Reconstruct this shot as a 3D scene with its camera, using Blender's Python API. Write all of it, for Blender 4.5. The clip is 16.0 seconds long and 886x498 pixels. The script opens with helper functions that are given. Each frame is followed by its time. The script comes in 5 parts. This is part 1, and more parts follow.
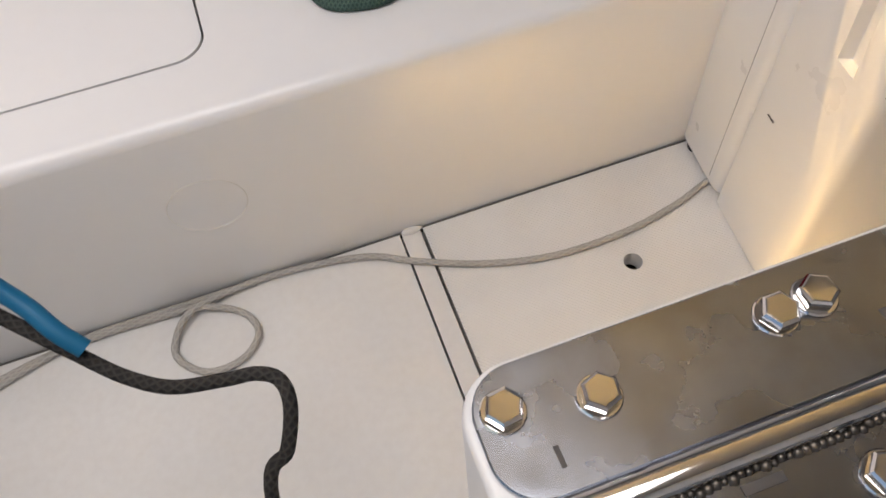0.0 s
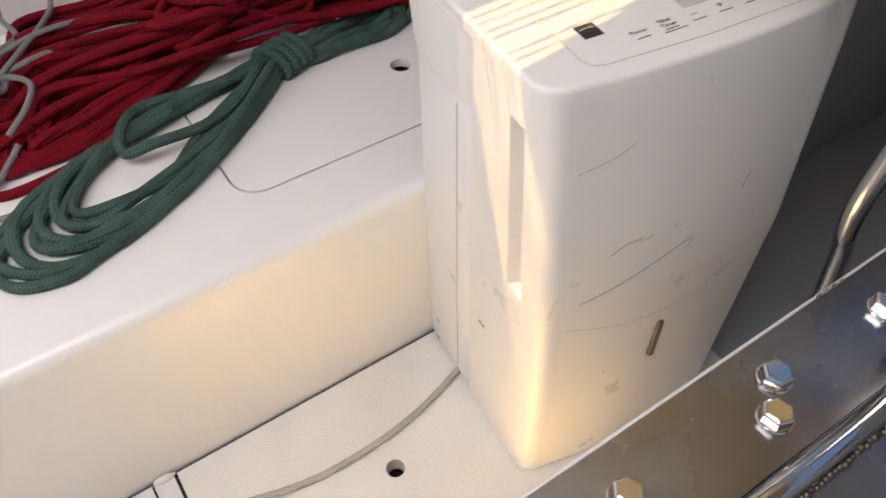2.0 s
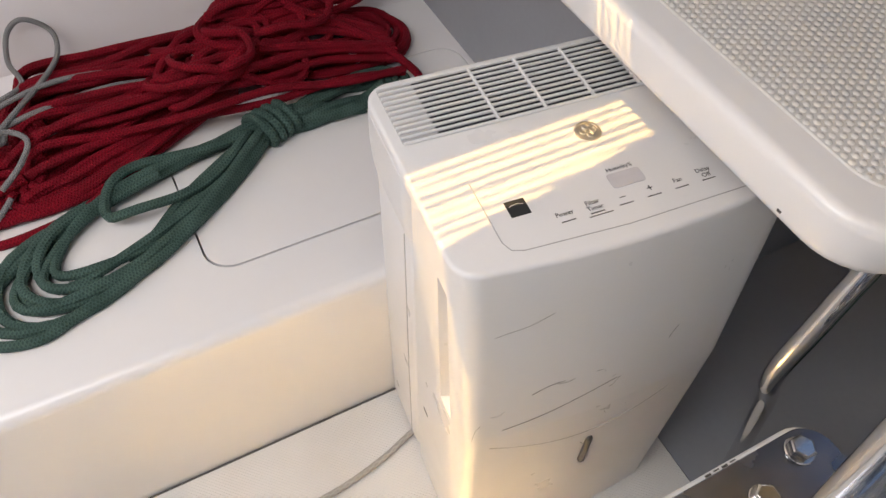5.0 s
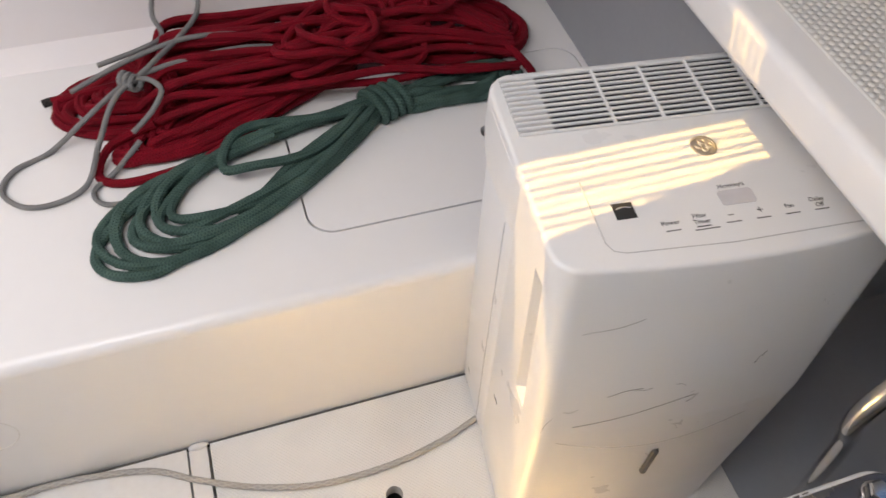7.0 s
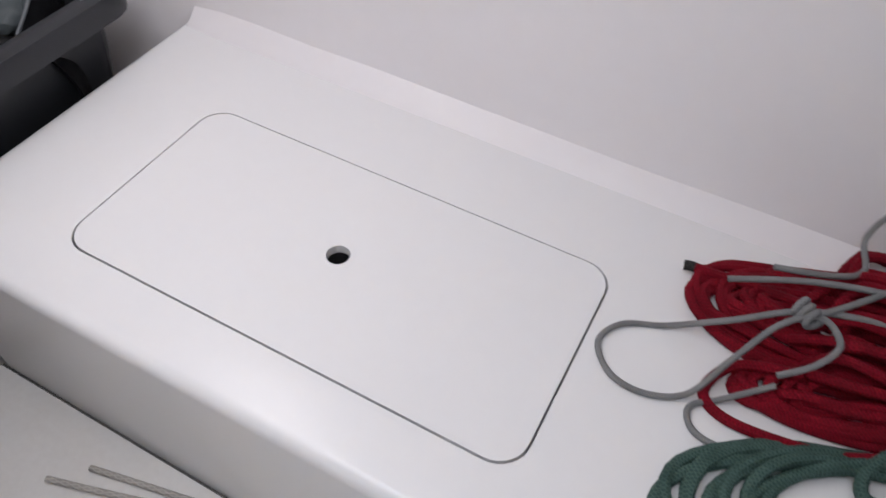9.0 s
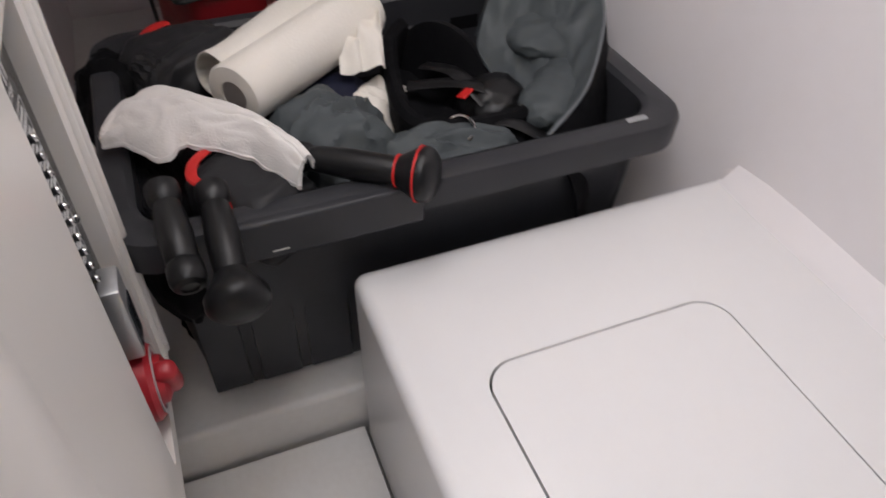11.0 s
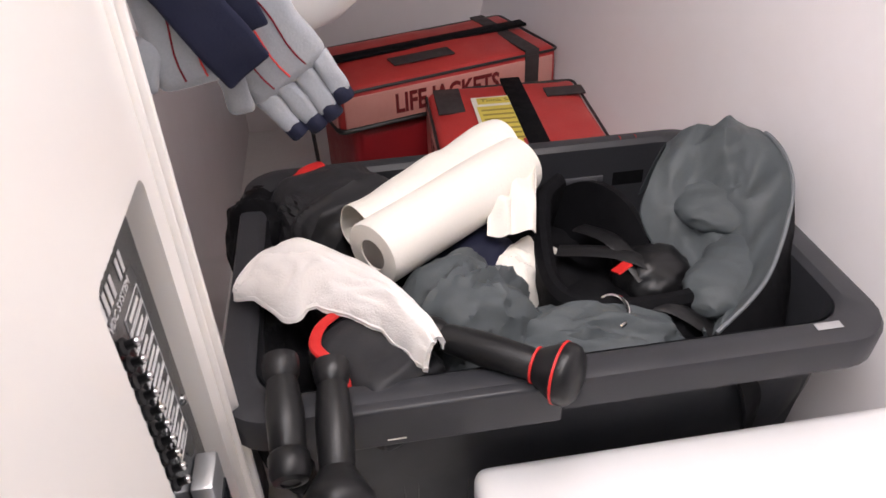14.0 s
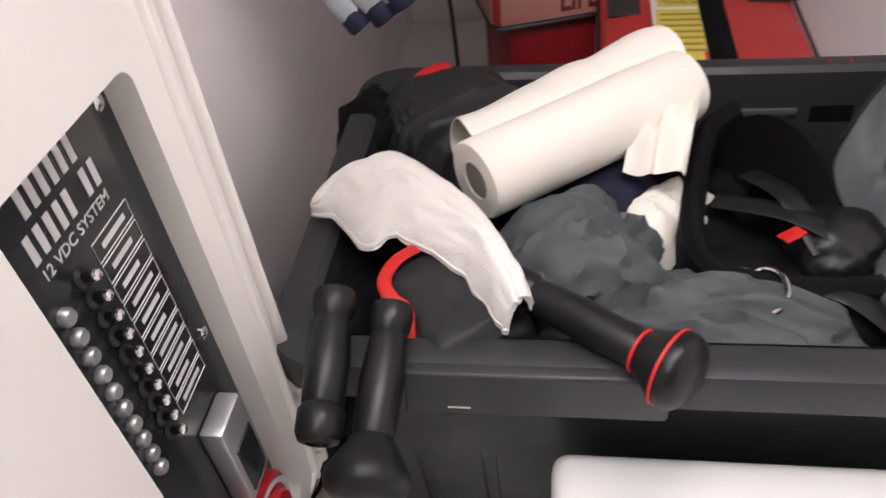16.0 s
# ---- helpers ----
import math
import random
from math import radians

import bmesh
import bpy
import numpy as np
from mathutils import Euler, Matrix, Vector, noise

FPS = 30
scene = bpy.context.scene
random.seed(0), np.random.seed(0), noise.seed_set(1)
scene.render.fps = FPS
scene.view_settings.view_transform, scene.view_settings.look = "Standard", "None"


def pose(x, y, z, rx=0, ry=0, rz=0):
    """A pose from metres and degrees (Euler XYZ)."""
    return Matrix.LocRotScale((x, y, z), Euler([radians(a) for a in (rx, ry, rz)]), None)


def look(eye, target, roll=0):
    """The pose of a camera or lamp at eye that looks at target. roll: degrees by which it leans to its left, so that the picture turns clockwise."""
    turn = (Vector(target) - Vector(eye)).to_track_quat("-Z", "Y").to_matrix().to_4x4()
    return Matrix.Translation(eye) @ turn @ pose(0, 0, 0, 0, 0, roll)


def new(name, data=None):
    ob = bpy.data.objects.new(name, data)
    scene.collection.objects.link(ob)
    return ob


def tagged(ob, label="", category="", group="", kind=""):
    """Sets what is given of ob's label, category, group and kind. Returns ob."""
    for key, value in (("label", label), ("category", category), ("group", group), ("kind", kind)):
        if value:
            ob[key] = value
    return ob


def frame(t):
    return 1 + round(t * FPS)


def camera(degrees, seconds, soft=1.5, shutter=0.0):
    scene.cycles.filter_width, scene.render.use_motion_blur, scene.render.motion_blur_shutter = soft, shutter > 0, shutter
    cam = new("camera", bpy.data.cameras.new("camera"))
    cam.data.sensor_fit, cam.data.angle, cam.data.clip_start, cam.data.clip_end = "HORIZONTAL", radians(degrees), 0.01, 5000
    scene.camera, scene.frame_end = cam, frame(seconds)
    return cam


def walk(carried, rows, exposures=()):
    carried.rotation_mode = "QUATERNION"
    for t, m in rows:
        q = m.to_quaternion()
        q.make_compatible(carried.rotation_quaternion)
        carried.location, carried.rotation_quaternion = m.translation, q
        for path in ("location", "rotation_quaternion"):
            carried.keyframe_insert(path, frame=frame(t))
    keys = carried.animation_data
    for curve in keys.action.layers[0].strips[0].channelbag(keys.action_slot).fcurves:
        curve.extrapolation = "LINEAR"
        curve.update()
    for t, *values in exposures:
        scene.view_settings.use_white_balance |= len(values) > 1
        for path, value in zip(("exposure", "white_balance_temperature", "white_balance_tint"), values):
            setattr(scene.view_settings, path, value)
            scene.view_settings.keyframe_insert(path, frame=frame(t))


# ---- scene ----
cam = camera(62.1, 16.0, shutter=0.2)
PATH = [
    (0, (-0.101, -0.539, 0.847), (0.160, 0.457, -0.865), -5.8),
    (0.5, (-0.066, -0.532, 0.863), (0.269, 0.534, -0.793), -6.4),
    (1, (-0.025, -0.513, 0.895), (0.445, 0.575, -0.713), -5.9),
    (1.5, (-0.014, -0.522, 0.91), (0.604, 0.568, -0.649), -3.0),
    (2, (0.081, -0.516, 0.922), (0.799, 0.546, -0.613), 0.6),
    (2.5, (0.18, -0.496, 0.964), (0.923, 0.532, -0.583), 1.3),
    (3, (0.203, -0.506, 0.98), (0.931, 0.522, -0.573), 2.1),
    (3.5, (0.207, -0.524, 0.99), (0.91, 0.504, -0.574), 2.6),
    (4, (0.202, -0.49, 1.024), (0.875, 0.541, -0.552), 2.9),
    (4.2, (0.191, -0.471, 1.032), (0.848, 0.564, -0.548), 3.2),
    (6.3, (0.212, -0.488, 1.062), (0.774, 0.558, -0.547), 4.7),
    (6.5, (0.203, -0.487, 1.059), (0.745, 0.568, -0.551), 4.8),
    (7, (0.165, -0.485, 1.061), (0.604, 0.619, -0.548), 4.9),
    (7.5, (0.117, -0.434, 1.038), (0.315, 0.753, -0.56), 2.8),
    (8, (0.047, -0.35, 1.035), (-0.01, 0.876, -0.544), 2.3),
    (8.5, (-0.029, -0.288, 1.02), (-0.333, 0.928, -0.539), 2.8),
    (8.7, (-0.067, -0.258, 1.011), (-0.483, 0.949, -0.528), 3.1),
    (10.8, (-0.307, -0.131, 0.906), (-1.579, 0.543, -0.483), 0.8),
    (11, (-0.35, -0.126, 0.91), (-1.71, 0.42, -0.45), 0.5),
    (11.5, (-0.45, -0.071, 0.939), (-1.928, 0.193, -0.382), -0.2),
    (12, (-0.488, -0.068, 0.934), (-2.079, 0.072, -0.27), 0.2),
    (12.5, (-0.473, -0.036, 0.949), (-2.118, 0.102, -0.18), 0.6),
    (13, (-0.479, -0.001, 0.955), (-2.147, 0.156, -0.137), 0.3),
    (13.5, (-0.479, -0.027, 0.955), (-2.139, 0.158, -0.145), -0.6),
    (14, (-0.469, -0.084, 0.929), (-2.088, 0.131, -0.225), -2.4),
    (14.5, (-0.485, -0.142, 0.96), (-2.064, 0.147, -0.232), -2.6),
    (15, (-0.494, -0.133, 0.944), (-2.051, 0.175, -0.273), -3.1),
    (15.5, (-0.523, -0.069, 0.927), (-2.071, 0.129, -0.325), -2.9),
    (16, (-0.591, -0.003, 0.866), (-2.058, -0.291, -0.463), -6.9),
]
EXPOSURES = [
    (0.0, 0.16, 6800, 10), (0.5, 0.36, 6800, 10), (1.0, 0.36, 6800, 10), (2.0, 0.56, 6800, 10), (4.0, 0.54, 6800, 10), (7.0, 0.50, 6700, 10), (8.0, 0.36, 6400, 10), (8.7, 0.12, 6200, 10),
    (11.0, 0.10, 6550, 11), (11.5, 0.28, 6550, 12), (12.2, 0.80, 6700, 14), (13.5, 0.98, 6700, 15), (14.5, 1.0, 6600, 12), (15.2, 0.62, 6600, 12), (16.0, 0.82, 6700, 13),
]
walk(cam, [(t, look(eye, target, roll)) for t, eye, target, roll in PATH], EXPOSURES)

# ---- world, sun and large lights ----
SUN_DIR = Vector((0.45, -0.33, -1.0)).normalized()
world = bpy.data.worlds.new("sky_world")
scene.world = world
world.use_nodes = True
nt = world.node_tree
sky = nt.nodes.new("ShaderNodeTexSky")
sky.sky_type, sky.sun_disc = "NISHITA", False
sky.sun_elevation = math.asin(-SUN_DIR.z)
sky.sun_rotation = math.atan2(-SUN_DIR.x, -SUN_DIR.y)
nt.links.new(sky.outputs[0], nt.nodes["Background"].inputs[0])
nt.nodes["Background"].inputs[1].default_value = 0.1


def lamp(name, kind, power, colour, m, **more):
    data = bpy.data.lights.new(name, kind)
    data.energy, data.color = power, colour
    for key, value in more.items():
        if key == "angle":
            data.angle = value
        if key == "size":
            data.shape, data.size, data.size_y = "RECTANGLE", value[0], value[1]
    ob = new(name, data)
    ob.matrix_world = m
    return ob


lamp("sun", "SUN", 25.0, (1.0, 0.63, 0.22), look(-SUN_DIR * 6, (0, 0, 0)), angle=radians(0.40))
# sky's light in the companionway opening; the forward lamp is an added fill
lamp("companionway_skylight", "AREA", 9.2, (0.95, 0.95, 1.0), look((-0.40, -0.26, 1.46), (-0.24, -0.02, 0.2)), size=(1.1, 0.42))
lamp("forward_fill", "AREA", 2.9, (1.0, 0.93, 0.92), look((-0.95, 0.18, 1.345), (-1.05, 0.15, 0.0)), size=(0.5, 0.36))


# ---- materials ----
def nodes_of(name):
    m = bpy.data.materials.new(name)
    m.use_nodes = True
    return m, m.node_tree, m.node_tree.nodes["Principled BSDF"]


def coords(tree, scale, kind="Object"):
    tc = tree.nodes.new("ShaderNodeTexCoord")
    mp = tree.nodes.new("ShaderNodeMapping")
    mp.inputs["Scale"].default_value = (scale,) * 3 if isinstance(scale, (int, float)) else scale
    tree.links.new(tc.outputs[kind], mp.inputs["Vector"])
    return mp.outputs[0]


def noise_tex(tree, scale, detail=4, kind="Object"):
    n = tree.nodes.new("ShaderNodeTexNoise")
    n.inputs["Scale"].default_value, n.inputs["Detail"].default_value = 1.0, detail
    tree.links.new(coords(tree, scale, kind), n.inputs["Vector"])
    return n.outputs[0]


def ramp(tree, src, a, b, ca, cb):
    r = tree.nodes.new("ShaderNodeValToRGB")
    r.color_ramp.elements[0].position, r.color_ramp.elements[1].position = a, b
    r.color_ramp.elements[0].color, r.color_ramp.elements[1].color = (*ca, 1), (*cb, 1)
    tree.links.new(src, r.inputs[0])
    return r.outputs[0]


def grey_ramp(tree, src, a, b, va, vb):
    return ramp(tree, src, a, b, (va,) * 3, (vb,) * 3)


def mix(tree, fac, a, b, kind="MIX"):
    x = tree.nodes.new("ShaderNodeMix")
    x.data_type, x.blend_type = "RGBA", kind
    for sock, v in ((x.inputs[0], fac), (x.inputs[6], a), (x.inputs[7], b)):
        if isinstance(v, (int, float)):
            sock.default_value = v
        elif isinstance(v, tuple):
            sock.default_value = (*v, 1)
        else:
            tree.links.new(v, sock)
    return x.outputs[2]


def bump(tree, bsdf, height, strength, distance=0.001):
    b = tree.nodes.new("ShaderNodeBump")
    b.inputs["Strength"].default_value, b.inputs["Distance"].default_value = strength, distance
    tree.links.new(height, b.inputs["Height"])
    prev = bsdf.inputs["Normal"].links
    if prev:
        tree.links.new(prev[0].from_socket, b.inputs["Normal"])
    tree.links.new(b.outputs[0], bsdf.inputs["Normal"])


def surface(name, colour, rough=0.5, metal=0.0, stain=None, amount=0.5, big=4.0, fine=120.0, relief=0.15, depth=0.001, gloss_var=0.12, coat=0.0, sheen=0.0, spec=0.5):
    """A surface with stains at one scale and grain at another."""
    m, t, b = nodes_of(name)
    stain = stain or tuple(c * 0.82 for c in colour)
    large = grey_ramp(t, noise_tex(t, big, 6), 0.30, 0.90, 0.0, amount)
    small = grey_ramp(t, noise_tex(t, fine, 3), 0.35, 0.75, 0.0, amount * 0.35)
    c = mix(t, large, colour, stain)
    c = mix(t, small, c, stain)
    t.links.new(c, b.inputs["Base Color"])
    t.links.new(grey_ramp(t, noise_tex(t, big * 3, 5), 0.3, 0.8, max(0.03, rough - gloss_var), min(1, rough + gloss_var)), b.inputs["Roughness"])
    b.inputs["Metallic"].default_value = metal
    b.inputs["Coat Weight"].default_value = coat
    b.inputs["Sheen Weight"].default_value = sheen
    b.inputs["Specular IOR Level"].default_value = spec
    if relief:
        bump(t, b, noise_tex(t, fine, 4), relief, depth)
    return m


def rope_material(name, colour, dark, pitch=230.0):
    """A braided rope: u runs along it in metres, v once round."""
    m, t, b = nodes_of(name)
    waves = []
    for lean in (1, -1):
        tc = t.nodes.new("ShaderNodeTexCoord")
        sep = t.nodes.new("ShaderNodeSeparateXYZ")
        t.links.new(tc.outputs["UV"], sep.inputs[0])
        a = t.nodes.new("ShaderNodeMath"); a.operation = "MULTIPLY"; a.inputs[1].default_value = pitch * 6.28
        t.links.new(sep.outputs[0], a.inputs[0])
        v = t.nodes.new("ShaderNodeMath"); v.operation = "MULTIPLY_ADD"; v.inputs[1].default_value = lean * 6.2832 * 5
        t.links.new(sep.outputs[1], v.inputs[0]); t.links.new(a.outputs[0], v.inputs[2])
        s = t.nodes.new("ShaderNodeMath"); s.operation = "SINE"
        t.links.new(v.outputs[0], s.inputs[0])
        waves.append(s.outputs[0])
    mx = t.nodes.new("ShaderNodeMath"); mx.operation = "MAXIMUM"
    t.links.new(waves[0], mx.inputs[0]); t.links.new(waves[1], mx.inputs[1])
    c = mix(t, grey_ramp(t, mx.outputs[0], 0.0, 0.9, 0.45, 1), dark, colour)
    c = mix(t, grey_ramp(t, noise_tex(t, 30, 4), 0.4, 0.7, 0, 0.45), c, dark)
    t.links.new(c, b.inputs["Base Color"])
    b.inputs["Roughness"].default_value = 0.8
    b.inputs["Specular IOR Level"].default_value = 0.2
    bump(t, b, mx.outputs[0], 0.6, 0.0008)
    return m


GELCOAT = surface("white_gelcoat", (0.80, 0.79, 0.79), 0.32, stain=(0.68, 0.65, 0.62), amount=0.16, big=1.6, fine=60, relief=0.03, gloss_var=0.03, coat=0.1)
HULL = surface("brushed_hull_paint", (0.80, 0.77, 0.78), 0.5, stain=(0.70, 0.65, 0.63), amount=0.3, big=3, fine=35, relief=0.12, depth=0.002)
FLOOR_WHITE = surface("worn_white_floor", (0.78, 0.765, 0.745), 0.42, stain=(0.55, 0.51, 0.47), amount=0.45, big=3.5, fine=90, relief=0.06)
CREAM = surface("cream_moulded_wall", (0.80, 0.775, 0.74), 0.35, stain=(0.72, 0.69, 0.65), amount=0.15, big=2, relief=0.03, gloss_var=0.03, coat=0.1)
# white bulkhead standing in shadow: the shade is put into this grey
SHADED_BULKHEAD = surface("shaded_bulkhead_grey", (0.32, 0.33, 0.355), 0.5, stain=(0.24, 0.25, 0.27), big=3)
# unseen overhead, darkened so the steel plate mirrors less warm light
OVERHEAD_DIM = surface("dimmed_overhead_grey", (0.40, 0.40, 0.41), 0.6)
PLASTIC = surface("white_appliance_plastic", (0.78, 0.775, 0.775), 0.38, stain=(0.70, 0.68, 0.66), amount=0.3, big=5, fine=400, relief=0.10, depth=0.0004)
PLASTIC_SHADED = surface("shaded_recess_plastic", (0.15, 0.15, 0.155), 0.5, big=9)
RECESS = surface("dark_recess_plastic", (0.07, 0.065, 0.06), 0.4, big=9)
LINE_GREY = surface("fine_grey_line", (0.45, 0.44, 0.44), 0.6, big=9)
INK = surface("black_print", (0.03, 0.03, 0.03), 0.5, big=9, relief=0)
SCRATCH = surface("dark_scuff", (0.10, 0.09, 0.085), 0.7, big=40, relief=0)
SILVER = surface("chrome_badge", (0.74, 0.70, 0.62), 0.42, metal=1, big=30)
DISPLAY = surface("pale_display_glass", (0.62, 0.60, 0.62), 0.1, big=30, relief=0)
# one dark tone for the bench joint and for painted shade in openings
JOINT_SHADE = surface("dark_joint_and_shade", (0.10, 0.095, 0.09), 0.8, big=20)
CHROME = surface("polished_steel_tube", (0.74, 0.73, 0.72), 0.1, metal=1, big=14, fine=160, relief=0.02, gloss_var=0.05, amount=0.25)
TOTE = surface("dark_grey_tote_plastic", (0.027, 0.028, 0.032), 0.42, stain=(0.044, 0.044, 0.048), amount=0.5, big=6, fine=500, relief=0.2, depth=0.0006, spec=0.35)
RUBBER = surface("black_rubber_grip", (0.006, 0.006, 0.007), 0.42, stain=(0.014, 0.014, 0.014), amount=0.5, big=12, fine=300, relief=0.1, spec=0.35)
BLACK_WEB = surface("black_webbing", (0.0035, 0.0035, 0.0045), 0.75, stain=(0.007, 0.007, 0.008), big=20, fine=700, relief=0.4, spec=0.12)
GREY_NYLON = surface("grey_green_nylon", (0.076, 0.088, 0.093), 0.6, stain=(0.045, 0.052, 0.056), amount=0.6, big=9, fine=500, relief=0.2, spec=0.3)
CHARCOAL = surface("charcoal_nylon", (0.026, 0.026, 0.028), 0.5, stain=(0.017, 0.017, 0.019), big=10, fine=600, relief=0.25, spec=0.25)
NAVY = surface("navy_fabric", (0.010, 0.012, 0.030), 0.7, stain=(0.005, 0.006, 0.014), big=15, fine=500, relief=0.3, spec=0.2)
GLOVE_GREY = surface("grey_glove_suede", (0.26, 0.27, 0.29), 0.85, stain=(0.15, 0.16, 0.18), amount=0.7, big=18, fine=500, relief=0.4, sheen=0.3)
RED_TRIM = surface("bright_red_trim", (0.60, 0.016, 0.014), 0.55, big=20)
RED_BAG = surface("red_vinyl_bag", (0.52, 0.045, 0.04), 0.45, stain=(0.30, 0.02, 0.02), amount=0.6, big=6, fine=200, relief=0.25)
RED_DARK = surface("deep_red_nylon", (0.33, 0.012, 0.018), 0.5, stain=(0.18, 0.006, 0.01), amount=0.6, big=8, fine=300, relief=0.25)
PINK_VINYL = surface("faded_clear_vinyl_side", (0.62, 0.30, 0.26), 0.4, stain=(0.5, 0.2, 0.17), amount=0.5, big=8)
SMUDGE = surface("black_mildew_smudge", (0.04, 0.03, 0.03), 0.7, big=20)
LABEL_YELLOW = surface("yellow_leaflet", (0.72, 0.58, 0.10), 0.5, big=20, relief=0)
LABEL_WHITE = surface("leaflet_paper", (0.75, 0.73, 0.66), 0.5, big=20, relief=0)
LETTER_RED = surface("dark_red_letters", (0.16, 0.012, 0.014), 0.5, big=20, relief=0)
PAPER = surface("paper_towel", (0.80, 0.765, 0.70), 0.95, stain=(0.72, 0.68, 0.60), amount=0.4, big=10, fine=260, relief=0.5, depth=0.0012)
TERRY = surface("white_terry_cloth", (0.80, 0.775, 0.75), 1.0, stain=(0.68, 0.65, 0.61), amount=0.5, big=8, fine=420, relief=0.5, depth=0.0015, sheen=0.3)
CARD = surface("grey_card_core", (0.36, 0.33, 0.30), 0.9, big=20)
PANEL_BLACK = surface("black_switch_panel", (0.010, 0.012, 0.015), 0.25, stain=(0.022, 0.024, 0.027), big=8, fine=300, relief=0.05)
PANEL_WHITE = surface("white_panel_print", (0.62, 0.62, 0.62), 0.5, big=20, relief=0)
ALUMINIUM = surface("dull_aluminium", (0.55, 0.56, 0.57), 0.42, metal=0.8, big=14, fine=220)
RED_KNOB = surface("red_battery_switch", (0.42, 0.02, 0.03), 0.4, big=12)
BLUE_TAPE = surface("teal_blue_sleeve", (0.0, 0.13, 0.27), 0.55, big=12)
GREEN_LED = surface("green_lamp", (0.1, 0.9, 0.2), 0.4, relief=0)
CABLE_GREY = rope_material("grey_cord_sheath", (0.50, 0.47, 0.43), (0.33, 0.31, 0.28), 60)
CABLE_BLACK = surface("black_cable", (0.012, 0.012, 0.012), 0.45, big=12)
ROPE_RED = rope_material("red_braid", (0.24, 0.002, 0.014), (0.055, 0.0005, 0.003))
ROPE_GREEN = rope_material("green_braid", (0.075, 0.128, 0.108), (0.012, 0.032, 0.027))
ROPE_GREY = rope_material("grey_braid", (0.27, 0.265, 0.265), (0.14, 0.14, 0.14), 300)
ROPE_DARK = rope_material("speckled_dark_braid", (0.055, 0.05, 0.045), (0.005, 0.005, 0.006), 130)
GREEN_CLOTH = surface("dark_green_cloth", (0.008, 0.05, 0.036), 0.7, big=10, fine=300, relief=0.3)


def steel_material():
    m, t, b = nodes_of("stained_stainless_plate")
    b.inputs["Metallic"].default_value = 1
    c = mix(t, grey_ramp(t, noise_tex(t, 9, 7), 0.35, 0.75, 0, 1), (0.41, 0.435, 0.49), (0.26, 0.28, 0.32))
    c = mix(t, grey_ramp(t, noise_tex(t, 40, 6), 0.45, 0.85, 0, 0.45), c, (0.24, 0.22, 0.20))
    t.links.new(c, b.inputs["Base Color"])
    t.links.new(grey_ramp(t, noise_tex(t, 16, 6), 0.3, 0.75, 0.16, 0.40), b.inputs["Roughness"])
    bump(t, b, noise_tex(t, (30, 700, 30), 3), 0.05, 0.0004)
    bump(t, b, noise_tex(t, 6, 3), 0.12, 0.003)
    return m


def nonskid_material(name, colour, stain, cell, strength, depth=0.001):
    """Moulded pyramids in rows, set at a slant."""
    m, t, b = nodes_of(name)
    c = mix(t, grey_ramp(t, noise_tex(t, 5, 6), 0.4, 0.75, 0, 0.5), colour, stain)
    vec = coords(t, 6.2832 / cell)
    sep = t.nodes.new("ShaderNodeSeparateXYZ"); t.links.new(vec, sep.inputs[0])
    outs = []
    for op in ("ADD", "SUBTRACT"):
        a = t.nodes.new("ShaderNodeMath"); a.operation = op
        t.links.new(sep.outputs[0], a.inputs[0]); t.links.new(sep.outputs[1], a.inputs[1])
        s = t.nodes.new("ShaderNodeMath"); s.operation = "SINE"; t.links.new(a.outputs[0], s.inputs[0])
        outs.append(s.outputs[0])
    add = t.nodes.new("ShaderNodeMath"); add.operation = "ADD"
    t.links.new(outs[0], add.inputs[0]); t.links.new(outs[1], add.inputs[1])
    t.links.new(c, b.inputs["Base Color"])
    b.inputs["Roughness"].default_value = 0.5
    bump(t, b, add.outputs[0], strength, depth)
    return m


STEEL = steel_material()
STEEL_DARK = surface("burnt_weld_steel", (0.16, 0.14, 0.12), 0.45, metal=0.9, big=30)
NONSKID_FLOOR = nonskid_material("floor_nonskid", (0.78, 0.765, 0.745), (0.62, 0.58, 0.54), 0.0055, 0.30, 0.0008)
NONSKID_STEP = surface("step_nonskid", (0.72, 0.71, 0.69), 0.5, stain=(0.52, 0.50, 0.47), amount=0.6, big=8, fine=200)


# ---- mesh helpers ----
def finish(name, bm, material, parent=None, label="", smooth=True, sharp=35):
    bmesh.ops.recalc_face_normals(bm, faces=bm.faces)
    me = bpy.data.meshes.new(name)
    for f in bm.faces:
        f.smooth = smooth
    bm.to_mesh(me)
    bm.free()
    if smooth:
        me.set_sharp_from_angle(angle=radians(sharp))
    for one in material if isinstance(material, (list, tuple)) else [material]:
        me.materials.append(one)
    ob = new(name, me)
    if parent:
        ob.parent = parent
    if label:
        ob["label"] = label
    return ob


def part(name, bm, material, parent, label="", **more):
    return finish(name, bm, material, parent, label, **more)


def thing(name, label, category, at=(0, 0, 0), rz=0.0, group=""):
    ob = new(name)
    ob.location, ob.rotation_euler = at, (0, 0, radians(rz))
    ob.empty_display_size = 0.05
    return tagged(ob, label, category, group)


def setting(name, bm, material, label="", **more):
    return tagged(finish(name, bm, material, **more), label, "", "", "structure")


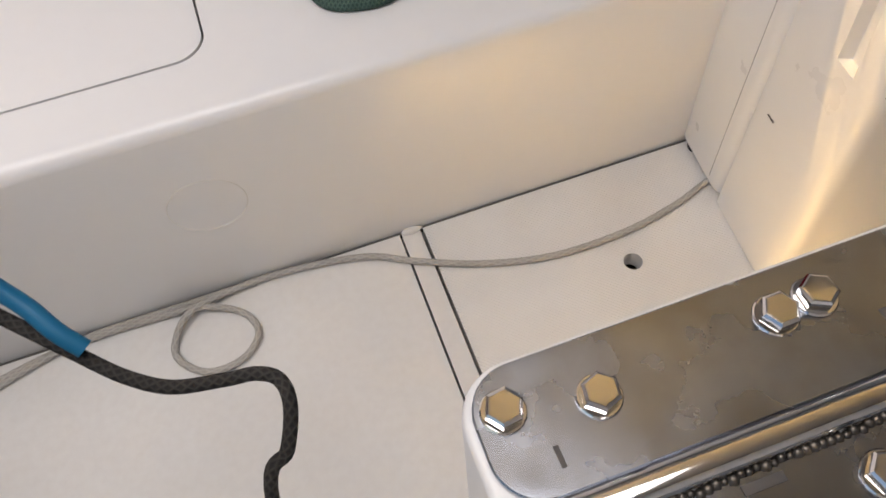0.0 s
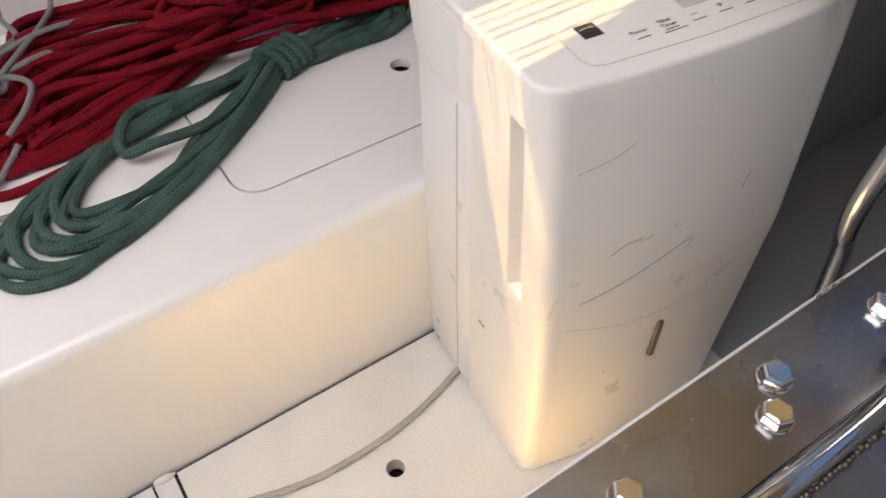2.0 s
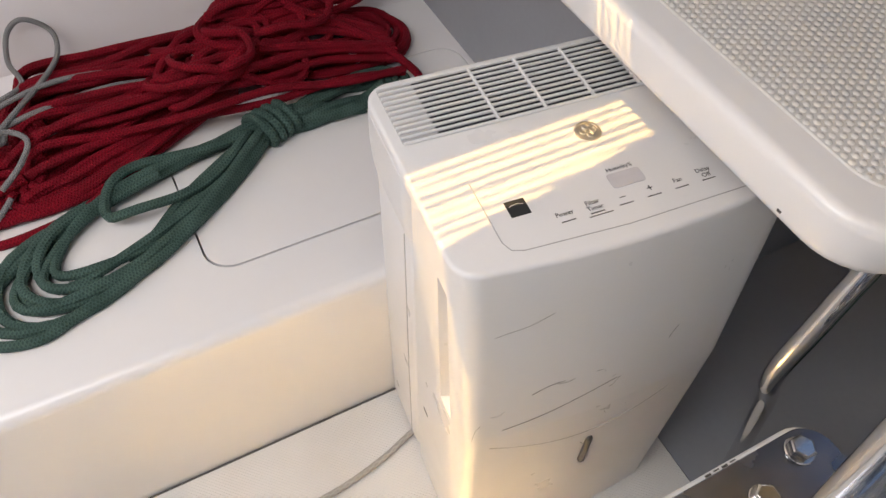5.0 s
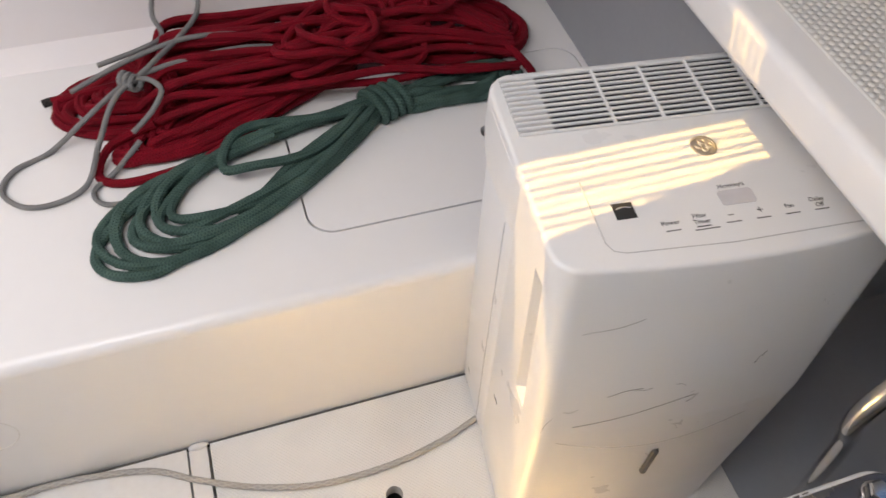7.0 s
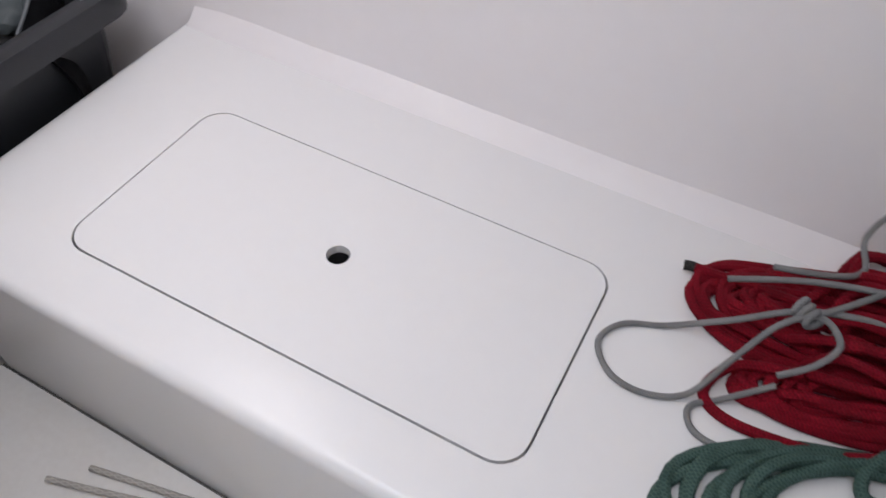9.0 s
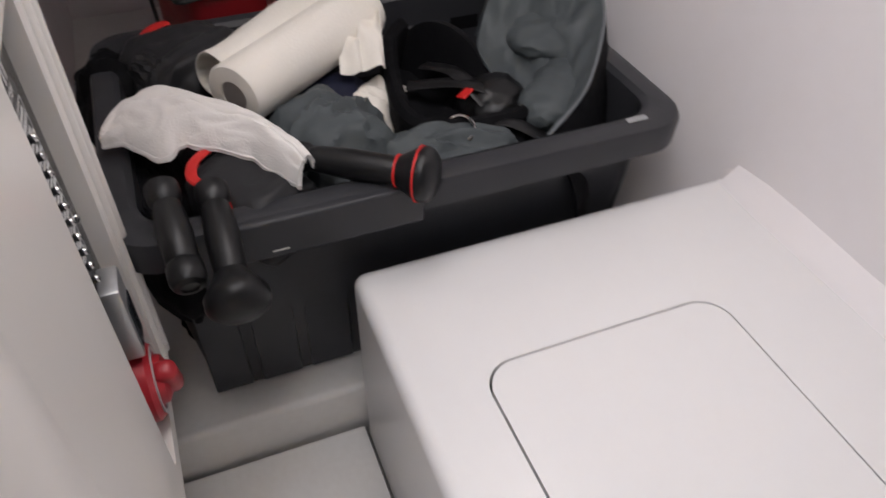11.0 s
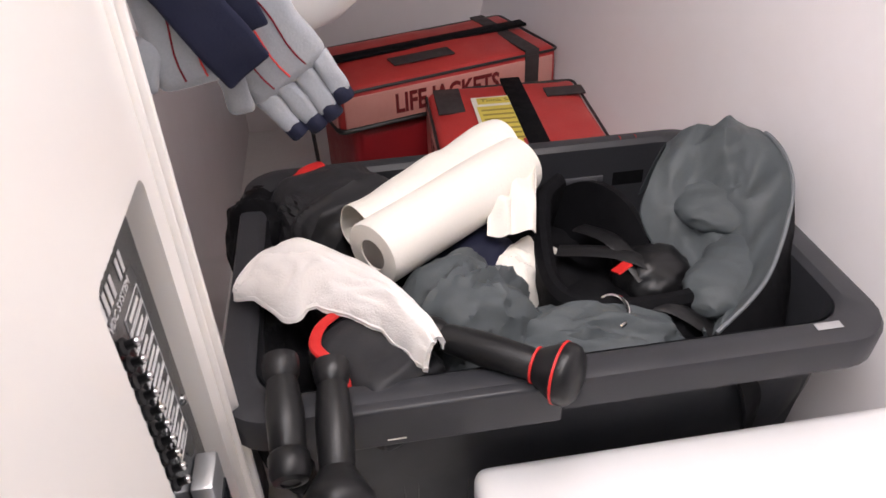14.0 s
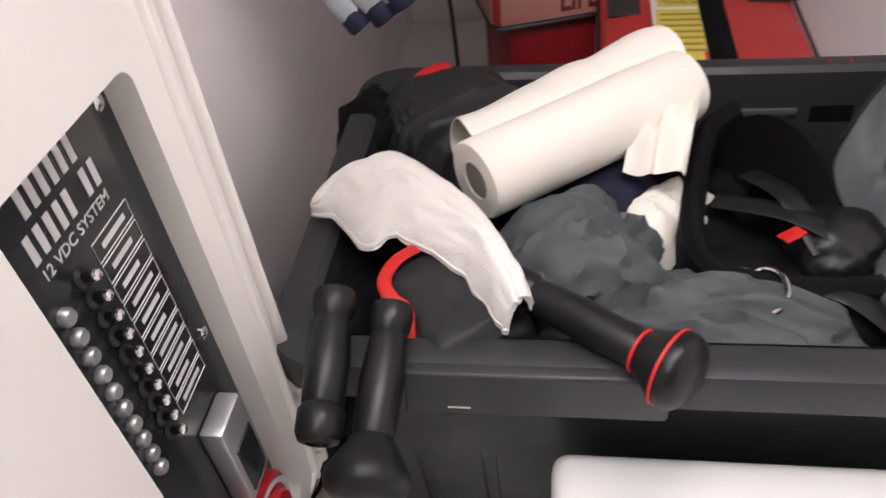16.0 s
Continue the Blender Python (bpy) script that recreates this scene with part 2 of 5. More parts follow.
def rbox(a, b, r=0.004, seg=2, bm=None, m=None):
    bm2 = bmesh.new()
    bmesh.ops.create_cube(bm2, size=1)
    c = [(p + q) / 2 for p, q in zip(a, b)]
    s = [abs(q - p) for p, q in zip(a, b)]
    bmesh.ops.scale(bm2, vec=s, verts=bm2.verts)
    if r:
        bmesh.ops.bevel(bm2, geom=bm2.edges[:], offset=min(r, min(s) * 0.49), segments=seg, profile=0.5, affect="EDGES")
    bmesh.ops.translate(bm2, vec=c, verts=bm2.verts)
    if m:
        bmesh.ops.transform(bm2, matrix=m, verts=bm2.verts)
    return join(bm, bm2)


def join(bm, other):
    if bm is None:
        return other
    me = bpy.data.meshes.new("temp")
    other.to_mesh(me)
    other.free()
    bm.from_mesh(me)
    bpy.data.meshes.remove(me)
    return bm


def rrect(x0, y0, x1, y1, r, seg=6):
    pts = []
    for cx, cy, a0 in ((x1 - r, y1 - r, 0), (x0 + r, y1 - r, 90), (x0 + r, y0 + r, 180), (x1 - r, y0 + r, 270)):
        for i in range(seg + 1):
            a = radians(a0 + 90 * i / seg)
            pts.append((cx + r * math.cos(a), cy + r * math.sin(a)))
    return pts


def circle(x, y, r, n=20):
    return [(x + r * math.cos(2 * math.pi * i / n), y + r * math.sin(2 * math.pi * i / n)) for i in range(n)]


def prism(outline, z0, z1, r=0.0, seg=2, bm=None, low=True):
    """An upright slab of an outline, its upper and lower edges rounded by r."""
    b2 = bmesh.new()
    rings = []
    n = len(outline)
    def inset(d):
        out = []
        for i in range(n):
            p0, p1, p2 = (Vector(outline[(i + k) % n]) for k in (-1, 0, 1))
            e1, e2 = (p1 - p0).normalized(), (p2 - p1).normalized()
            nrm = Vector((-(e1 + e2).y, (e1 + e2).x))
            nrm = nrm.normalized() if nrm.length > 1e-9 else Vector((-e1.y, e1.x))
            out.append(p1 + nrm * d)
        return out
    levels = [(z0, 0), (z1, 0)]
    if r:
        lo = [(z0 + r * (1 - math.cos(a)), r * (1 - math.sin(a))) for a in [math.pi / 2 * i / seg for i in range(seg + 1)]]
        hi = [(z1 - r * (1 - math.cos(a)), r * (1 - math.sin(a))) for a in [math.pi / 2 * (seg - i) / seg for i in range(seg + 1)]]
        levels = (lo if low else [(z0, 0)]) + hi
    for z, d in levels:
        pts = inset(d) if d else [Vector(p) for p in outline]
        rings.append([b2.verts.new((p.x, p.y, z)) for p in pts])
    for a, c in zip(rings, rings[1:]):
        for i in range(n):
            b2.faces.new((a[i], a[(i + 1) % n], c[(i + 1) % n], c[i]))
    b2.faces.new(rings[0][::-1])
    b2.faces.new(rings[-1])
    return join(bm, b2)


def holed(outer, holes, z1, z0, bm=None):
    """A slab with openings through it."""
    b2 = bmesh.new()
    edges = []
    for loop in (outer, *holes):
        up = [b2.verts.new((x, y, z1)) for x, y in loop]
        down = [b2.verts.new((x, y, z0)) for x, y in loop]
        for i in range(len(loop)):
            j = (i + 1) % len(loop)
            edges.append(b2.edges.new((up[i], up[j])))
            b2.faces.new((up[i], up[j], down[j], down[i]))
    bmesh.ops.triangle_fill(b2, use_beauty=True, use_dissolve=False, edges=edges, normal=(0, 0, 1))
    return join(bm, b2)


def loft(rings, close=True, cap=(True, True), bm=None):
    b2 = bmesh.new()
    vs = [[b2.verts.new(p) for p in ring] for ring in rings]
    n = len(vs[0])
    for a, c in zip(vs, vs[1:]):
        for i in range(n if close else n - 1):
            b2.faces.new((a[i], a[(i + 1) % n], c[(i + 1) % n], c[i]))
    if cap[0]:
        b2.faces.new(vs[0][::-1])
    if cap[1]:
        b2.faces.new(vs[-1])
    return join(bm, b2)


def lathe(profile, n=24, m=None, bm=None):
    """profile: (radius, z) from bottom to top."""
    rings = [[(max(r, 1e-4) * math.cos(2 * math.pi * i / n), max(r, 1e-4) * math.sin(2 * math.pi * i / n), z) for i in range(n)] for r, z in profile]
    b2 = loft(rings)
    if m:
        bmesh.ops.transform(b2, matrix=m, verts=b2.verts)
    return join(bm, b2)


def along(a, b):
    """A pose whose z runs from a to b."""
    d = Vector(b) - Vector(a)
    return Matrix.Translation(a) @ d.to_track_quat("Z", "Y").to_matrix().to_4x4()


def spline(points, per=8, closed=False):
    p = [Vector(q) for q in points]
    n = len(p)
    out = []
    for i in range(n if closed else n - 1):
        if closed:
            a, b, c, d = p[i - 1], p[i], p[(i + 1) % n], p[(i + 2) % n]
        else:
            a, b, c, d = p[max(i - 1, 0)], p[i], p[i + 1], p[min(i + 2, n - 1)]
        for k in range(per):
            t = k / per
            out.append(0.5 * ((2 * b) + (c - a) * t + (2 * a - 5 * b + 4 * c - d) * t * t + (3 * b - a - 3 * c + d) * t ** 3))
    if not closed:
        out.append(p[-1])
    return out


def tube(bm, points, r, n=8, closed=False, flat=1.0):
    """A round (or flattened) strand swept along points; u in metres along, v round."""
    bm = bm or bmesh.new()
    uv = bm.loops.layers.uv.verify()
    pts = [Vector(p) for p in points]
    m = len(pts)
    rings, dist, run = [], [], 0.0
    side = None
    for i in range(m):
        a, b = (pts[i - 1], pts[(i + 1) % m]) if closed else (pts[max(i - 1, 0)], pts[min(i + 1, m - 1)])
        d = (b - a).normalized()
        if side is None:
            side = d.cross(Vector((0, 0, 1)))
            if side.length < 0.1:
                side = d.cross(Vector((1, 0, 0)))
        side = (side - d * side.dot(d)).normalized()
        up = side.cross(d)
        rings.append([bm.verts.new(pts[i] + r * (math.cos(2 * math.pi * k / n) * side + flat * math.sin(2 * math.pi * k / n) * up)) for k in range(n)])
        if i:
            run += (pts[i] - pts[i - 1]).length
        dist.append(run)
    total = m if closed else m - 1
    for i in range(total):
        j = (i + 1) % m
        u0 = dist[i]
        u1 = dist[j] if j else run + (pts[0] - pts[-1]).length
        for k in range(n):
            f = bm.faces.new((rings[i][k], rings[i][(k + 1) % n], rings[j][(k + 1) % n], rings[j][k]))
            for loop, (u, v) in zip(f.loops, ((u0, k / n), (u0, (k + 1) / n), (u1, (k + 1) / n), (u1, k / n))):
                loop[uv].uv = (u, v)
    if not closed:
        bm.faces.new(rings[0][::-1])
        bm.faces.new(rings[-1])
    return bm


def crumple(centre, radii, rz=0.0, ry=0.0, amp=0.25, freq=9.0, seed=0.0, cut=None, sub=5, square=1.0):
    """A soft heap of cloth: a rounded body with sharp folds."""
    b = bmesh.new()
    bmesh.ops.create_icosphere(b, subdivisions=sub, radius=1.0)
    turn = Euler((0, radians(ry), radians(rz))).to_matrix()
    for v in b.verts:
        d = v.co.normalized()
        if square < 1.0:
            d = Vector([math.copysign(abs(c) ** square, c) for c in d])
        p = Vector([c * r for c, r in zip(d, radii)])
        q = Vector((p.x * 1.5, p.y * 0.7, p.z)) * freq + Vector((seed, seed * 1.7, -seed))
        fold = 1 - 2 * abs(noise.noise(q + 0.8 * Vector(noise.noise_vector(q * 0.6))))
        fold2 = 1 - 2 * abs(noise.noise(q * 2.7))
        fold3 = 1 - 2 * abs(noise.noise(q * 6.0 + Vector((5, 1, 2))))
        p = p * (1 + amp * 0.95 * (fold - 0.4) + amp * 0.36 * fold2 + amp * 0.17 * fold3)
        p = turn @ p
        if cut is not None:
            p.z = max(p.z, cut - centre[2])
        v.co = p + Vector(centre)
    return b


def sheet(fn, nu, nv, thick):
    """A cloth sheet from fn(u, v), u and v from 0 to 1, with thickness."""
    b = bmesh.new()
    g = [[Vector(fn(i / nu, j / nv)) for j in range(nv + 1)] for i in range(nu + 1)]
    def nrm(i, j):
        a = g[min(i + 1, nu)][j] - g[max(i - 1, 0)][j]
        c = g[i][min(j + 1, nv)] - g[i][max(j - 1, 0)]
        n = a.cross(c)
        return n.normalized() if n.length > 1e-12 else Vector((0, 0, 1))
    top = [[b.verts.new(g[i][j] + nrm(i, j) * thick / 2) for j in range(nv + 1)] for i in range(nu + 1)]
    low = [[b.verts.new(g[i][j] - nrm(i, j) * thick / 2) for j in range(nv + 1)] for i in range(nu + 1)]
    for i in range(nu):
        for j in range(nv):
            b.faces.new((top[i][j], top[i + 1][j], top[i + 1][j + 1], top[i][j + 1]))
            b.faces.new((low[i][j], low[i][j + 1], low[i + 1][j + 1], low[i + 1][j]))
    rim = [(i, 0) for i in range(nu)] + [(nu, j) for j in range(nv)] + [(i, nv) for i in range(nu, 0, -1)] + [(0, j) for j in range(nv, 0, -1)]
    for (i, j), (k, l) in zip(rim, rim[1:] + rim[:1]):
        b.faces.new((top[i][j], low[i][j], low[k][l], top[k][l]))
    return b


def lettering(name, text, size, m, material, parent=None, depth=0.0003, align="CENTER", stretch=1.0, bold=0.0):
    cu = bpy.data.curves.new("temp_text", "FONT")
    cu.body, cu.size, cu.extrude, cu.align_x, cu.align_y = text, size, depth, align, "CENTER"
    cu.resolution_u = 3
    cu.offset = bold
    holder = bpy.data.objects.new("temp_text", cu)
    scene.collection.objects.link(holder)
    bpy.context.view_layer.update()
    me = bpy.data.meshes.new_from_object(holder.evaluated_get(bpy.context.evaluated_depsgraph_get()))
    bpy.data.objects.remove(holder)
    me.transform(m @ Matrix.Diagonal((stretch, 1, 1, 1)))
    me.materials.clear()
    me.materials.append(material)
    me.name = name
    ob = new(name, me)
    if parent:
        ob.parent = parent
    return ob


# ---- the cabin ----
H = 0.31            # bench top over the cabin sole


def hull_y(x, z):
    narrow = max(0.0, (-1.0 - x) / 0.9)
    y = 0.535 - 0.165 * min(narrow, 1.6) ** 1.25
    return y + ((z - 0.335) * 0.13 if z > 0.335 else (z - 0.335) * 0.35)


def build_bench():
    bm = rbox((-0.953, 0.0, -0.06), (0.72, 0.56, H), 0.016, 4)
    top = max((f for f in bm.faces if f.normal.z > 0.99), key=lambda f: f.calc_area())
    ring = [v.co.copy() for v in top.verts]
    bmesh.ops.delete(bm, geom=[top], context="FACES_ONLY")
    edges = [e for e in bm.edges if e.is_boundary]
    lids = [(-0.770, 0.082, -0.166, 0.372), (0.214, 0.092, 0.69, 0.366)]
    holes = [(-0.468, 0.229), (0.500, 0.212)]
    for box in lids:
        loop = rrect(*box, 0.036, 8)
        up = [bm.verts.new((x, y, H)) for x, y in loop]
        down = [bm.verts.new((x, y, H - 0.02)) for x, y in loop]
        for i in range(len(loop)):
            j = (i + 1) % len(loop)
            edges.append(bm.edges.new((up[i], up[j])))
            bm.faces.new((up[i], up[j], down[j], down[i]))
    bmesh.ops.triangle_fill(bm, use_beauty=True, edges=edges, normal=(0, 0, 1))
    bench = thing("berth_bench", "white gelcoat berth bench with rounded front edge and two flush lids", "bench")
    part("bench_body", bm, GELCOAT, bench, sharp=40)
    for (x0, y0, x1, y1), (hx, hy) in zip(lids, holes):
        g = 0.0026
        lid = part("locker_lid", holed(rrect(x0 + g, y0 + g, x1 - g, y1 - g, 0.0345, 8), [circle(hx, hy, 0.0145, 28)], H + 0.0006, H - 0.012), GELCOAT, bench, "flush white lid with a finger hole")
        ring_bm = loft([[(hx + r * math.cos(a), hy + r * math.sin(a), z) for a in [2 * math.pi * i / 28 for i in range(28)]] for r, z in ((0.0145, H - 0.0005), (0.0152, H + 0.0008), (0.0162, H + 0.0007))], cap=(False, False))
        part("hole_rim", ring_bm, GELCOAT, lid)
    # faint ring left by a cup on the front
    ring = tube(None, [(-0.226 + 0.044 * math.cos(a), -0.0001, 0.178 + 0.044 * math.sin(a)) for a in [2 * math.pi * i / 40 for i in range(40)]], 0.0007, 4, True)
    part("ring_mark", ring, surface("faint_ring_mark", (0.74, 0.72, 0.69), 0.5), bench, "faint round mark")
    return bench


build_bench()


def build_sole():
    z = 0.0
    setting("floor", holed([(-0.952, -1.3), (-0.020, -1.3), (-0.020, -0.004), (-0.952, -0.004)], [], z, -0.03), FLOOR_WHITE, "worn white cabin sole", smooth=False)
    setting("floor_strip", holed([(-0.0168, -1.3), (0.0090, -1.3), (0.0090, -0.004), (-0.0168, -0.004)], [], z, -0.03), FLOOR_WHITE, "white strip between two floor panels", smooth=False)
    bm = holed([(0.0135, -1.3), (0.735, -1.3), (0.735, -0.004), (0.0135, -0.004)], [circle(0.254, -0.155, 0.0125, 24)], z, -0.03)
    setting("floor_panel", bm, NONSKID_FLOOR, "white floor panel with fine non-skid and a drain hole", smooth=False)
    setting("floor_aft", holed([(0.738, -1.3), (1.6, -1.3), (1.6, -0.004), (0.738, -0.004)], [], -0.004, -0.03), SHADED_BULKHEAD, "grey floor under the cockpit", smooth=False)
    # dark slab gives the drain hole its shade by colour
    setting("underfloor_shade", rbox((-2.5, -1.3, -0.14), (1.6, 0.62, -0.10), 0), JOINT_SHADE, "dark slab painting the shade under the floor", smooth=False)
    setting("drain_lip", loft([[(0.254 + r * math.cos(a), -0.155 + r * math.sin(a), z) for a in [2 * math.pi * i / 24 for i in range(24)]] for r, z in ((0.0124, -0.03), (0.0124, 0.0003), (0.0145, 0.0007), (0.0152, 0.0))], cap=(False, False)), FLOOR_WHITE, "worn lip of the drain hole")
    setting("bench_joint", rbox((-0.95, -0.0042, -0.01), (0.72, -0.0002, -0.0012), 0), JOINT_SHADE, "dark joint along the bench foot", smooth=False)
    setting("joint_filler", crumple((-0.003, -0.004, 0.002), (0.014, 0.005, 0.005), amp=0.2, freq=90, sub=3), FLOOR_WHITE, "lump of old sealant at the floor joint")
    setting("ledge", rbox((-2.4, -0.60, -0.06), (-0.962, 0.60, 0.080), 0.010, 3), FLOOR_WHITE, "raised white ledge forward of the floor")


build_sole()


def build_hull():
    bm = sheet(lambda u, v: (-2.45 + 3.25 * u, hull_y(-2.45 + 3.25 * u, -0.1 + 1.5 * v) + 0.012 + 0.002 * noise.noise(Vector((u * 22, v * 9, 0))), -0.1 + 1.5 * v), 60, 26, 0.02)
    setting("hull_side", bm, HULL, "white brush-painted hull side")
    prof = [(0.500, H - 0.002), (0.503, H + 0.0015), (0.512, H + 0.006), (0.534, H + 0.026), (0.539, H + 0.028), (0.56, H + 0.028), (0.56, H - 0.002)]
    bm = loft([[(x, y + (0.004 if x < -0.9 else 0), z) for y, z in prof] for x in [-0.94 + 1.66 * i / 30 for i in range(31)]])
    setting("hull_fillet", bm, HULL, "rough white tabbing between bench and hull")
    setting("tabbing_lump", crumple((-0.935, 0.545, 0.296), (0.060, 0.022, 0.036), amp=0.04, freq=14, sub=3), HULL, "rounded end of the white tabbing")
    setting("paint_run", tube(None, spline([(-0.40, 0.5385, H + 0.029), (-0.30, 0.5385, H + 0.0285), (-0.19, 0.5385, H + 0.029)], 6), 0.0012, 5), surface("rust_stain", (0.46, 0.36, 0.27), 0.8), "thin rusty crack along the tabbing")


build_hull()


def build_walls():
    setting("bulkhead_aft", rbox((0.70, -0.03, -0.05), (0.73, 0.75, 1.35), 0.003), SHADED_BULKHEAD, "white bulkhead behind the dehumidifier, its shade put into the grey")
    setting("wall_aft", rbox((1.45, -1.3, -0.05), (1.50, 0.0, 1.35), 0.003), SHADED_BULKHEAD, "grey wall under the cockpit")
    setting("locker_face", rbox((0.73, -0.06, -0.05), (1.46, -0.03, 1.35), 0.002), SHADED_BULKHEAD, "grey locker side")
    setting("wall_port", rbox((-2.4, -0.39, -0.05), (-0.66, -0.343, 1.35), 0.006), HULL, "white inner wall of the locker space")
    # unseen wall, built high to shut sky light off the dehumidifier's front
    setting("wall_behind", rbox((-0.7, -1.34, -0.05), (1.5, -1.30, 1.80), 0.003), GELCOAT, "unseen white wall, raised to block low sky light")
    # forward bulkhead with an oval doorway
    oval = [(0.10 + 0.25 * math.cos(a), 0.66 + 0.21 * math.sin(a)) for a in [2 * math.pi * i / 40 for i in range(40)]]
    bm = holed([(-0.6, -0.1), (0.7, -0.1), (0.7, 1.35), (-0.6, 1.35)], [oval], 0.012, -0.012)
    bmesh.ops.transform(bm, matrix=Matrix(((0, 0, 1, -2.30), (1, 0, 0, 0), (0, 1, 0, 0), (0, 0, 0, 1))), verts=bm.verts)
    setting("bulkhead_forward", bm, HULL, "white forward bulkhead with an oval opening", smooth=False)
    lip = tube(None, [(-2.285, 0.10 + 0.262 * math.cos(a), 0.66 + 0.222 * math.sin(a)) for a in [2 * math.pi * i / 48 for i in range(48)]], 0.014, 8, True)
    setting("oval_rim", lip, HULL, "raised white rim round the oval opening")
    # dark sheet: the shade past the oval is put into its colour
    setting("forward_shade", rbox((-3.0, -0.6, -0.05), (-2.95, 0.7, 1.35), 0), JOINT_SHADE, "dark sheet painting the shade beyond the oval opening", smooth=False)
    # unseen overhead: deck with added sun and lamp openings, sun-blocking hood over the companionway
    # openings invented over the bench to shape the sun patch and its bounce
    sun_hole = [(-0.20, 0.163), (-0.20, 0.058), (0.02, 0.070), (0.285, 0.108), (0.285, 0.161)]
    bounce_hole = [(-0.595, 0.060), (-0.255, 0.060), (-0.255, 0.176), (-0.595, 0.176)]
    # opening forward, made for the added fill lamp
    lamp_hole = rrect(-1.19, -0.01, -0.67, 0.37, 0.05, 5)
    setting("deck", holed([(-3.0, -0.04), (1.5, -0.04), (1.5, 0.78), (-3.0, 0.78)], [sun_hole, bounce_hole, lamp_hole], 1.37, 1.35), OVERHEAD_DIM, "unseen deck over the berth, darkened and holed to shape light", smooth=False)
    # slab added out of view so no sun falls through the forward opening
    setting("lamp_hole_block", rbox((-1.45, -0.10, 1.50), (-0.62, 0.60, 1.53), 0.01), OVERHEAD_DIM, "unseen slab added to keep sun out of the lamp opening")
    setting("deck_forward", holed([(-3.0, -1.3), (-1.10, -1.3), (-1.10, -0.043), (-3.0, -0.043)], [], 1.37, 1.35), OVERHEAD_DIM, "unseen darkened deck over the forward locker", smooth=False)
    # slats added out of view to stripe the sun patch
    for i in range(8):
        y = 0.082 + 0.0105 * i
        setting("stripe_slat", rbox((-0.21, y - 0.0017, 1.349), (0.30, y + 0.0017, 1.352), 0), OVERHEAD_DIM, "unseen thin slat added to stripe the sun", smooth=False)
    # fine bars added out of view to weaken the sun patch
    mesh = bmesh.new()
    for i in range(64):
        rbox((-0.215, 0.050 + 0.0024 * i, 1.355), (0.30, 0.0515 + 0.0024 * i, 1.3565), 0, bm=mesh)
    setting("sun_screen", mesh, OVERHEAD_DIM, "unseen fine screen added to weaken the sun", smooth=False)
    # canopy added out of view; it keeps direct sun off plate and step
    setting("sun_block_hood", holed([(-1.4, -1.9), (1.5, -1.9), (1.5, 0.15), (-1.4, 0.15)], [], 1.83, 1.80), OVERHEAD_DIM, "unseen slab added over the companionway to block the sun", smooth=False)


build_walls()


